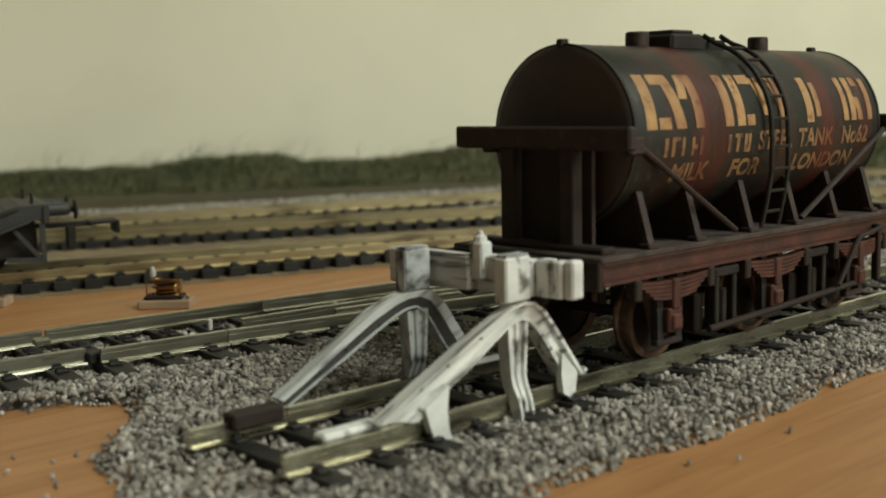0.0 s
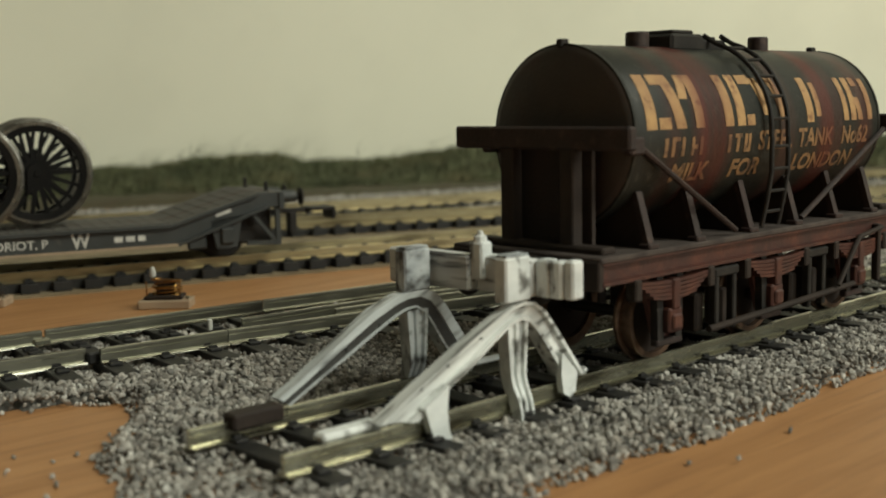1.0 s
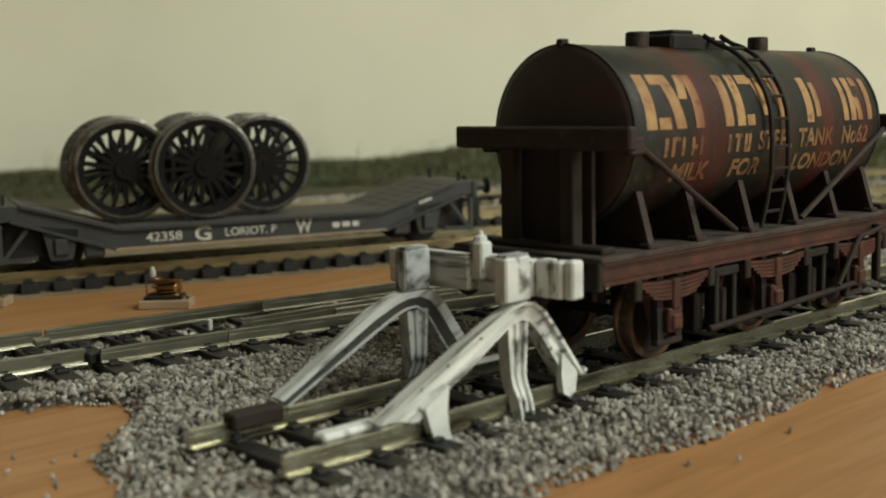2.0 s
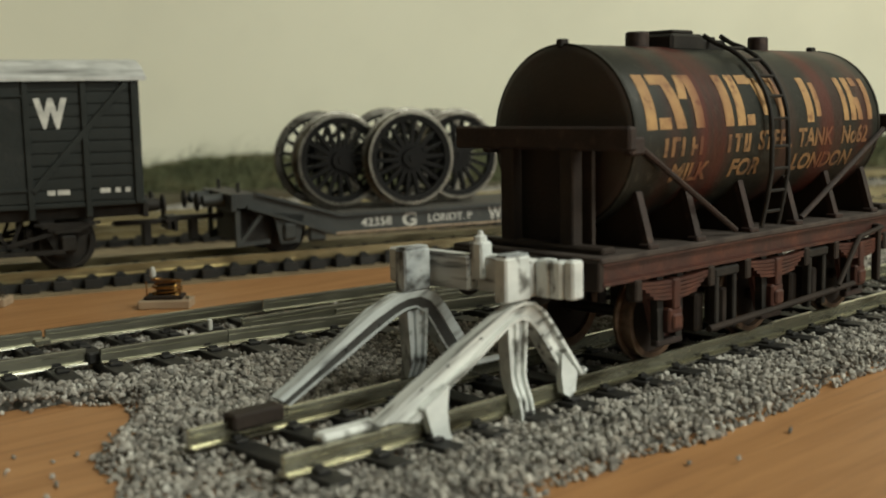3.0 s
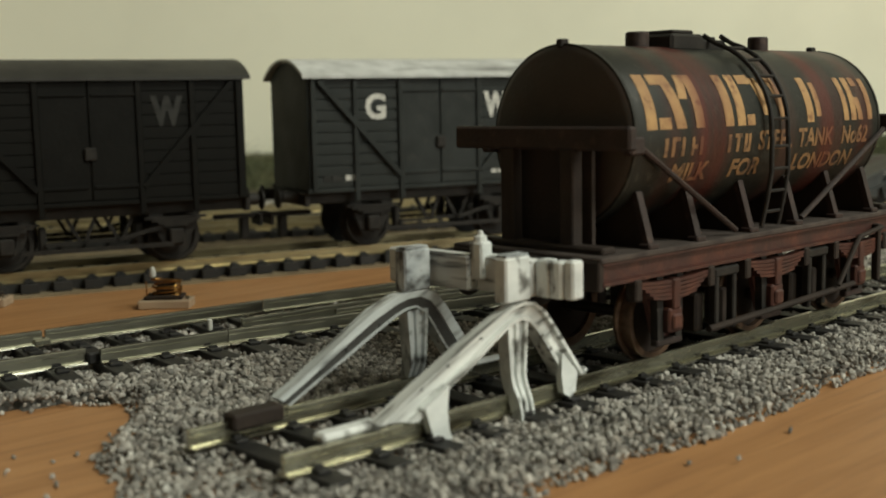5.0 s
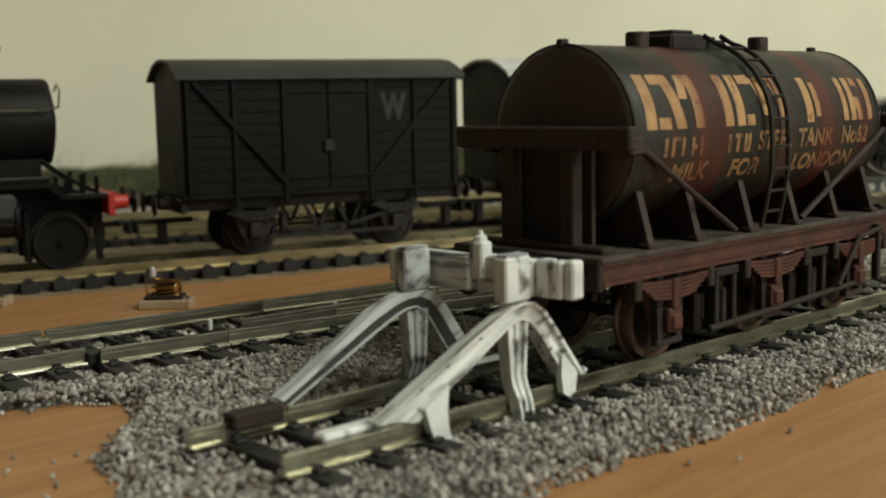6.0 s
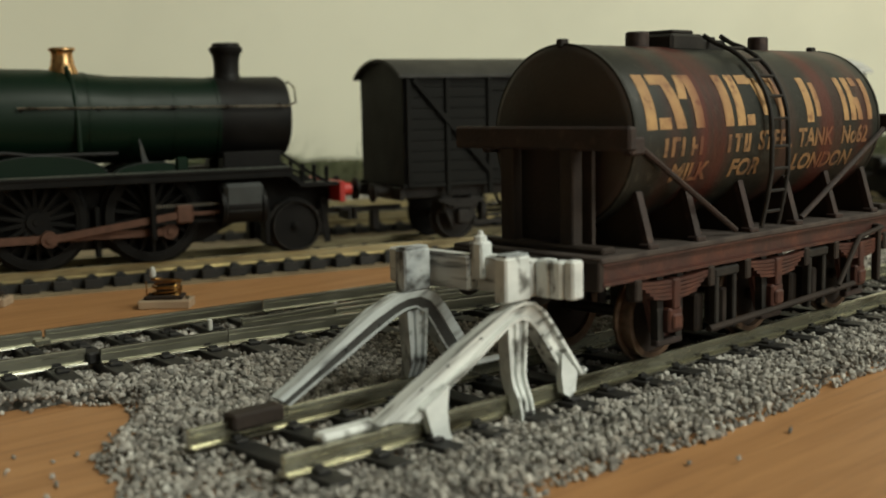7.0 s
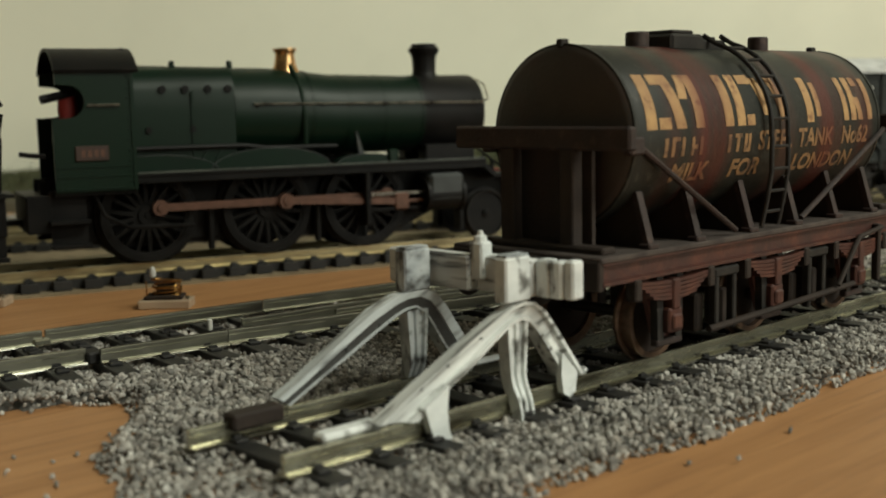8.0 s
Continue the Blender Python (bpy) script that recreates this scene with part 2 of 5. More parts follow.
def tube(bm, pts, r, seg=8, closed=False):
    pts = [Vector(p) for p in pts]
    rings, side = [], None
    for i, p in enumerate(pts):
        t = (pts[min(i + 1, len(pts) - 1)] - pts[max(i - 1, 0)]).normalized()
        if side is None:
            side = t.orthogonal().normalized()
        side = (side - t * side.dot(t)).normalized()
        up = t.cross(side)
        rings.append([bm.verts.new(p + (side * math.cos(k * 2 * math.pi / seg) + up * math.sin(k * 2 * math.pi / seg)) * r) for k in range(seg)])
    for a, b in zip(rings, rings[1:]):
        for k in range(seg):
            bm.faces.new((a[k], a[(k + 1) % seg], b[(k + 1) % seg], b[k]))
    bm.faces.new(rings[0][::-1])
    bm.faces.new(rings[-1])
    return bm


def bar(bm, p, q, w, h, up=(0, 0, 1)):
    """A flat bar from p to q, w wide across and h along up."""
    p, q = Vector(p), Vector(q)
    t = (q - p).normalized()
    s = t.cross(Vector(up)).normalized()
    n = s.cross(t)
    c = [[bm.verts.new(e + s * (i * w / 2) + n * (j * h / 2)) for i, j in ((-1, -1), (1, -1), (1, 1), (-1, 1))] for e in (p, q)]
    bm.faces.new(c[0])
    bm.faces.new(c[1][::-1])
    for k in range(4):
        bm.faces.new((c[0][k], c[0][(k + 1) % 4], c[1][(k + 1) % 4], c[1][k]))
    return bm


def word(name, text, height, material, parent, place, wide=1.0, depth=0.06, bend=None, bold=0.0):
    """Writing as a thin mesh. place maps (x along, y up, z out), mm, centred, into the thing."""
    cu = bpy.data.curves.new(name, "FONT")
    cu.body, cu.size, cu.extrude, cu.align_x, cu.align_y = text, height / 0.7, depth, "CENTER", "CENTER"
    cu.resolution_u, cu.offset = 3, bold
    o = new(name, cu)
    me = bpy.data.meshes.new_from_object(o.evaluated_get(bpy.context.evaluated_depsgraph_get()))
    bpy.data.objects.remove(o)
    bm = B()
    bm.from_mesh(me)
    bpy.data.meshes.remove(me)
    if bend:
        bmesh.ops.subdivide_edges(bm, edges=[e for e in bm.edges if e.calc_length() > 0.8], cuts=2)
    for v in bm.verts:
        v.co = Vector(place(v.co.x * wide, v.co.y, v.co.z))
    return part(name, bm, material, parent)


# ---- the layout's lines ----
TURN = -16.9  # the main line's direction against the siding's, in degrees
ALONG = Vector((math.cos(radians(TURN)), math.sin(radians(TURN)), 0))
AWAY = Vector((-ALONG.y, ALONG.x, 0))
MAIN = Vector((115.0, 149.65, 0))  # a point in the middle of the main line


def main(u, v=0.0, z=0.0, rx=0, ry=0, rz=0):
    """A pose on the main line: u mm along it, v mm away from its middle."""
    p = (MAIN + ALONG * u + AWAY * v) * MM
    return pose(p.x, p.y, z * MM, rx, ry, TURN + rz)


# ---- board, backdrop, room ----
def structure(name, bm, material, label, category):
    return tagged(part(name, bm, material), label, category, "", "structure")


BANKDIR = -29.5
BANK = Vector((246, 354, 0))
BD = Vector((math.cos(radians(BANKDIR)), math.sin(radians(BANKDIR)), 0))
BN = Vector((-BD.y, BD.x, 0))

structure("ground", box(B(), -700, 1500, -500, 1100, -18, 0, 0.5), WOOD, "orange-brown wooden layout board with fine straight grain", "board")
bm = B()
prism(bm, [tuple((BANK + BD * a + BN * b)[:2]) for a, b in ((-900, 46), (1100, 46), (1100, 52), (-900, 52))], "z", 0, 520)
structure("backdrop", bm, SKY, "plain cream painted backdrop board behind the tracks", "backdrop")
structure("floor", box(B(), -1600, 2000, -1800, 1600, -960, -900), mat("room_floor", (0.16, 0.12, 0.09), None, 5, 0.7), "plain brown floor of the room", "floor")
structure("ceiling", box(B(), -1600, 2000, -1800, 1600, 1400, 1450), WALL, "plain pale ceiling", "ceiling")
structure("wall_north", box(B(), -1600, 2000, 1600, 1660, -900, 1400), WALL, "plain wall out of view, pale to fill shadows", "wall")
bm = box(B(), -1600, 50, -1860, -1800, -900, 1400)
box(bm, 1350, 2000, -1860, -1800, -900, 1400)
box(bm, 50, 1350, -1860, -1800, -900, 100)
box(bm, 50, 1350, -1860, -1800, 1100, 1400)
structure("wall_south", bm, WALL, "plain pale wall, added out of view, opened for the fill lamp", "wall")
structure("wall_west", box(B(), -1660, -1600, -1800, 1600, -900, 1400), WALL, "plain wall out of view, pale to fill shadows", "wall")
structure("wall_east", box(B(), 2000, 2060, -1800, 1600, -900, 1400), WALL, "plain wall out of view, pale to fill shadows", "wall")
for i, (x, y) in enumerate(((-650, -450), (1450, -450), (-650, 1050), (1450, 1050))):
    tagged(part("board_leg", box(B(), x - 25, x + 25, y - 25, y + 25, -900, -18, 2), PALEWOOD), "square pale wooden leg under the board", "leg", "legs of the board")
# body for the assumed overhead lamp, out of view
lamp = empty("ceiling_light", pose(0.60, -1.15, 1.4), "long white light fitting assumed on the unseen ceiling", "light")
part("body", box(B(), -620, 620, -170, 170, -40, 0, 4), mat("lamp_white", (0.8, 0.8, 0.78), None, 20, 0.5), lamp)
part("diffuser", box(B(), -600, 600, -150, 150, -52, -39, 4), mat("lamp_diffuser", (0.85, 0.85, 0.82), None, 20, 0.4), lamp)
bm = B()
prism(bm, [tuple((MAIN + ALONG * u + AWAY * v)[:2]) for u, v in ((-420, -15.0), (520, -15.0), (520, 122), (-420, 122))], "z", 0, 0.7)
structure("track_underlay", bm, UNDERLAY, "pale dusty underlay sheet under and between the running lines", "underlay")


# ---- loose stones ----
def stones(name, spots, rmin, rmax, label, seed, material=STONE):
    """Many small broken stones in one mesh. spots: an array of x, y, z in mm."""
    rng = np.random.default_rng(seed)
    src = bmesh.new()
    bmesh.ops.create_icosphere(src, subdivisions=1, radius=1)
    src.verts.ensure_lookup_table()
    base = np.array([v.co for v in src.verts])
    tri = np.array([[v.index for v in f.verts] for f in src.faces])
    src.free()
    n = len(spots)
    size = rng.uniform(rmin, rmax, n) * rng.choice([0.7, 1.0, 1.15], n)
    shape = base[None] * rng.uniform(0.6, 1.25, (n, 12, 1))
    shape *= rng.uniform(0.65, 1.3, (n, 1, 3))
    a, b = rng.uniform(0, 6.283, n), rng.uniform(-0.6, 0.6, n)
    ca, sa, cb, sb = np.cos(a)[:, None], np.sin(a)[:, None], np.cos(b)[:, None], np.sin(b)[:, None]
    x, y, z = shape[..., 0], shape[..., 1], shape[..., 2]
    x, z = x * cb - z * sb, x * sb + z * cb
    x, y = x * ca - y * sa, x * sa + y * ca
    co = np.stack([x, y, z], -1) * size[:, None, None] + spots[:, None]
    faces = (tri[None] + (np.arange(n) * 12)[:, None, None]).reshape(-1, 3)
    me = bpy.data.meshes.new(name)
    me.vertices.add(n * 12)
    me.vertices.foreach_set("co", (co * MM).ravel())
    me.loops.add(len(faces) * 3)
    me.loops.foreach_set("vertex_index", faces.ravel())
    me.polygons.add(len(faces))
    me.polygons.foreach_set("loop_start", np.arange(0, len(faces) * 3, 3))
    me.update(calc_edges=True)
    me.validate()
    me.shade_flat()
    me.materials.append(material)
    return tagged(new(name, me), label, "ballast", "", "stuff")


def wob(x, y, s, k=0.0):
    return noise.noise(Vector((x / s, y / s, k)))


def bed_height(x, y):
    """Height of the ballast over the board; below 0 there is none."""
    # the near edge, beside the siding
    near = y - (-22.0 + 2.0 * wob(x, 0, 11) + 1.2 * wob(x, 5, 4.5) + 2.0 * wob(x, 3, 40))
    bare = float(np.interp(y, (0, 12, 18.6, 28, 37, 42.5, 50, 55, 59, 64), (-16, -14, -12.3, -9.4, -1.2, 3.6, 6.2, 1.0, -12, -60)))
    left = x - (bare + 1.6 * wob(y, 7, 7) + 0.8 * wob(y, 2, 3))
    far = (110 - 0.17 * x + 2.0 * wob(x, 9, 14)) - y
    d = min(near, left, far)
    one, two = abs(y - 8.65), abs(y - 75.5 + 0.165 * (x - 40))
    deep = max(0.75 * max(0, min(1, (17 - one) / 3)) + 0.5 * max(0, min(1, (8 - one) / 2)), 0.75 * max(0, min(1, (20 - two) / 3)) + 0.7 * max(0, min(1, (17 - two) / 3)))
    h = min(2.1 - deep, 0.7 * d) if d > 0 else -1.0
    return h + (0.4 * wob(x, y, 9) if h > 0.4 else 0)


def scatter(step, x0, x1, y0, y1, seed, height, jitter=0.5):
    rng = np.random.default_rng(seed)
    out = []
    nx, ny = int((x1 - x0) / step), int((y1 - y0) / step)
    for i in range(nx):
        for j in range(ny):
            x = x0 + (i + rng.uniform(-jitter, jitter)) * step
            y = y0 + (j + rng.uniform(-jitter, jitter)) * step
            h = height(x, y)
            if h > 0:
                out.append((x, y, max(h - 0.2 + rng.uniform(-0.25, 0.35), 0.3)))
    return np.array(out)


stones("siding_ballast", scatter(0.8, -30, 150, -26, 100, 3, bed_height), 0.34, 0.64, "loose grey stone ballast round the siding tracks", 5)
stones("far_siding_ballast", scatter(1.2, 150, 420, -26, 75, 4, bed_height), 0.6, 1.0, "loose grey stone ballast along the siding further off", 6)


def grid_bed(name, x0, x1, y0, y1, step, height, material, label):
    bm = B()
    nx, ny = int((x1 - x0) / step), int((y1 - y0) / step)
    vs = {}
    for i in range(nx + 1):
        for j in range(ny + 1):
            x, y = x0 + i * step, y0 + j * step
            h = min(height(x + dx, y + dy) for dx, dy in ((0, 0), (-2, 0), (2, 0), (0, -2.5), (0, 2.5)))
            vs[i, j] = bm.verts.new((x, y, h - 0.6 if h > 1.0 else -0.3))
    for i in range(nx):
        for j in range(ny):
            bm.faces.new((vs[i, j], vs[i + 1, j], vs[i + 1, j + 1], vs[i, j + 1]))
    o = part(name, bm, material, None, "", True)
    return tagged(o, label, "ballast", "", "structure")


grid_bed("ballast_bed", -30, 420, -26, 100, 2.0, bed_height, GRIT, "packed grey grit under the loose ballast")

# stray stones on the bare board
rng = np.random.default_rng(11)
stray = [(rng.uniform(-30, 0), rng.uniform(18, 45), 0.3) for _ in range(26)] + [(rng.uniform(0, 130), rng.uniform(-30, -21), 0.4) for _ in range(9)] + \
        [(x, 95.6 - 0.10 * (x - 14) + abs(rng.normal(0, 1.2)), 0.45) for x in rng.uniform(8, 100, 150)] + \
        [(45, -31, 0.7), (104, -27, 0.6), (rng.uniform(40, 90), 102, 0.5)]
stones("stray_stones", np.array(stray), 0.22, 0.5, "a few loose grey stones lying on the bare board", 12)


# ---- tracks ----
def rail_profile(h=2.54):
    return [(-1.15, 0), (1.15, 0), (1.15, 0.28), (0.32, 0.55), (0.32, h - 0.85), (0.45, h - 0.7), (0.45, h - 0.12), (0.33, h), (-0.33, h), (-0.45, h - 0.12),
            (-0.45, h - 0.7), (-0.32, h - 0.85), (-0.32, 0.55), (-1.15, 0.28)]


def sleeper_mesh(width, length=30.0, h=2.0):
    bm = box(B(), -width / 2, width / 2, -length / 2, length / 2, 0, h, 0.15)
    for y in (-8.65, 8.65):
        for s in (-1, 1):
            box(bm, -width * 0.28, width * 0.28, y + s * 1.9 - 0.85, y + s * 1.9 + 0.85, h, h + 0.5, 0.12)
            box(bm, -width * 0.17, width * 0.17, y + s * 1.3 - 0.3, y + s * 1.3 + 0.3, h + 0.4, h + 0.85)
    return bm


def rail(name, a, b, material, parent, label="", top=RT):
    """A rail from a to b, mm, in the track's plan."""
    a, b = Vector((*a, top - 2.54)), Vector((*b, top - 2.54))
    n = (b - a).length
    bm = prism(B(), rail_profile(), "x", 0, n)
    o = part(name, bm, material, parent, label)
    d = b - a
    o.matrix_basis = Matrix.Translation(a * MM) @ Matrix.Rotation(math.atan2(d.y, d.x), 4, "Z")
    if material is not RAILBROWN:
        # highlights made as bright strips: on the polished head and along the foot
        part("running_surface", box(B(), 0.1, n - 0.1, -0.36, 0.36, 2.52, 2.60, 0.03), RAILGLINT, o, "polished rail top with an added highlight strip")
        part("rail_foot_edge", prism(B(), [(-1.25, 0.02), (-0.95, 0.02), (-0.80, 0.42), (-1.20, 0.33)], "x", 0.1, n - 0.1), RAILGLINT, o, "bright strip laid as the rail foot's highlight")
    return o


def track(m, u0, u1, pitch, width, material, label, far0=None, jitter=0.0, length=30.0, top=RT):
    t = empty("railway_track", m, label, "track", "tracks", "structure")
    rail("rail", (u0, -8.65), (u1, -8.65), material, t, "", top)
    rail("rail", (far0 if far0 is not None else u0, 8.65), (u1, 8.65), material, t, "", top)
    first = part("sleeper", sleeper_mesh(width, length, top - 2.6), SLEEPER, t)
    if length < 30:
        # black strip added under each rail for the shadow between the sleepers
        for y in (-8.65, 8.65):
            part("sleeper_web", box(B(), u0, u1, y - 1.5, y + 1.5, 0, top - 2.7), SLEEPER, t)
    rng = random.Random(int(u1))
    k = int((u1 - u0) / pitch)
    for i in range(k):
        mm = at(u0 + pitch * (i + 0.55) + rng.uniform(-1, 1) * jitter, rng.uniform(-1, 1) * jitter, 0.04, 0, 0, rng.uniform(-2, 2) * jitter)
        if i == 0:
            first.matrix_basis = mm
        else:
            same("sleeper", first, mm)
    return t


siding = track(at(0, 8.65, 0), 0, 420, 8.6, 3.4, STEEL, "nickel silver track on black sleepers, half buried in grey ballast", far0=-2.0, jitter=0.5)
main_line = track(main(0, 0, 0.74), -420, 520, 7.25, 4.3, RAILBROWN, "tarnished track on black plastic sleepers laid on a pale strip", jitter=0.15, length=26.5, top=RT + UP - 0.74)
second_line = track(main(0, 76.2, 0.74, 0, 0, -7.4), -420, 300, 7.25, 4.3, RAILBROWN, "tarnished track on black plastic sleepers behind the running line", jitter=0.15, length=26.5, top=RT + UP - 0.74)
third_line = track(main(0, 126, 0, 0, 0, -1.0), -420, 420, 7.25, 3.6, RAILBROWN, "dull track on ballast in front of the grass bank", jitter=0.15, length=26.5, top=RT + UP)
second_siding = empty("railway_track", at(0, 0, 0), "nickel silver pointwork on black sleepers beside the buffer stop siding", "track", "tracks", "structure")
for name, a, b in (("rail", (-150, 112.0), (13.2, 94.0)), ("rail", (13.8, 94.0), (58, 89.8)), ("rail", (58.3, 89.8), (92, 86.2)), ("rail", (92.3, 86.2), (200, 71.0)), ("rail", (-150, 89.0), (11.6, 73.4)), ("rail", (13.0, 70.8), (36, 68.2)), ("rail", (36.2, 68.2), (64, 63.8)),
                   ("rail", (64.2, 63.7), (210, 38.0)), ("closure_rail", (44, 75.6), (74, 73.6)), ("closure_rail", (74.2, 73.6), (190, 54.0)), ("check_rail", (62, 70.2), (104, 64.6))):
    rail(name, a, b, DARKRAIL, second_siding)
first = part("sleeper", sleeper_mesh(3.8, 36), SLEEPER, second_siding)
rng_ = random.Random(9)
for i in range(36):
    x = -110 + i * 8.4
    m_ = at(x, 75.0 - 0.165 * (x - 40) + rng_.uniform(-0.6, 0.6), 0.04, 0, 0, -8 + rng_.uniform(-2, 2))
    if i:
        same("sleeper", first, m_)
    else:
        first.matrix_basis = m_
for x, y in ((12.3, 91.9), (12.4, 72.0)):
    part("rail_joiner", box(B(), x - 1.0, x + 2.2, y + (0.8 if y > 80 else -0.2), y + (3.3 if y > 80 else 2.6), 1.9, 3.2 if y > 80 else 3.9, 0.3), STEEL if y > 80 else SLEEPER, second_siding)
# metal lug coloured white to hold its glint
part("point_lug", box(B(), 40.3, 41.2, 81.2, 82.0, 2.0, 4.3, 0.2), CREAM, second_siding, "small metal lug coloured pale for its glint")


def far_bed(x, y):
    p = Vector((x, y, 0)) - MAIN
    v = p.dot(AWAY)
    u = p.dot(ALONG)
    h = min(v - 136 + 0.25 * u + 3 * wob(x, y, 15), 190 + 3 * wob(x, y, 12) - v)
    return min(1.9 + 0.03 * max(0, v - 140), h * 0.6)


pts = []
rng = np.random.default_rng(21)
for _ in range(62000):
    u, v = rng.uniform(-260, 330), rng.uniform(95, 180)
    p = MAIN + ALONG * u + AWAY * v
    h = far_bed(p.x, p.y)
    if h > 0:
        pts.append((p.x, p.y, max(h + rng.uniform(-0.6, 0.2), 0.3)))
stones("far_ballast", np.array(pts), 0.6, 1.1, "pale grey ballast round the furthest track", 22)


# ---- grass bank ----
def bank_height(a):
    rise = float(np.interp(a, (-500, -129, -63, -34, 3, 18, 64, 95, 116, 350, 600), (10, 10.6, 11.2, 14.6, 15.6, 10.8, 11.6, 15.4, 16.8, 15.4, 15)))
    return rise + 1.2 * wob(a, 2, 18, 3)


bm = B()
rows = []
for i in range(181):
    a = -500 + i * 6
    h = bank_height(a)
    prof = ((-30, -0.2), (-22, 3.4), (-4, 4.6), (4, h * 0.4), (12, h * 0.7), (22, h), (38, h * 1.0), (46, h * 1.0), (46, -0.2))
    rows.append([bm.verts.new(BANK + BD * a + BN * (b + 2 * wob(a, b, 9)) + Vector((0, 0, z + (1.2 * wob(a, b, 7, 2) if z > 0 else 0)))) for b, z in prof])
for r0, r1 in zip(rows, rows[1:]):
    for k in range(8):
        bm.faces.new((r0[k], r1[k], r1[k + 1], r0[k + 1]))
structure("grass_bank", bm, SOIL, "low earth bank under long green grass", "bank")


def blades(name, n, seed, label):
    rng = np.random.default_rng(seed)
    vs, fs = [], []
    for i in range(n):
        a, b = rng.uniform(-330, 430), rng.uniform(-6, 44)
        h = max(4.0, bank_height(a) * min(1, 0.25 + max(b, 0) / 26))
        p = BANK + BD * a + BN * b + Vector((0, 0, h - 0.6))
        tuft = 0.5 + 0.5 * wob(a, b, 14, 7)
        ln = rng.uniform(3.0, 7.5) * (0.6 + 0.9 * tuft)
        if rng.random() < 0.02 + 0.05 * math.exp(-((a + 38) / 9) ** 2) + 0.08 * math.exp(-((a - 3) / 5) ** 2) and b > 15:
            ln *= rng.uniform(1.6, 3.0)
        w = rng.uniform(0.15, 0.4) if ln < 9 else 0.16
        t = rng.uniform(0, 6.283)
        lean = Vector((math.cos(t), math.sin(t), 0)) * ln * rng.uniform(0.2, 0.9) + BD * (ln * (0.2 if ln < 9 else 0.7))
        s = Vector((-math.sin(t), math.cos(t), 0)) * w
        s = BD * w if i % 2 else s
        k = len(vs)
        mid = p + lean * 0.35 + Vector((0, 0, ln * 0.6))
        tip = p + lean + Vector((0, 0, ln * 0.8))
        vs += [p - s, p + s, mid + s * 0.7, mid - s * 0.7, tip]
        fs += [(k, k + 1, k + 2, k + 3), (k + 3, k + 2, k + 4)]
    me = bpy.data.meshes.new(name)
    me.from_pydata([v * MM for v in vs], [], fs)
    me.materials.append(GRASS)
    return tagged(new(name, me), label, "grass", "", "stuff")


blades("long_grass", 42000, 31, "long dull green static grass with straggling tufts on the bank")


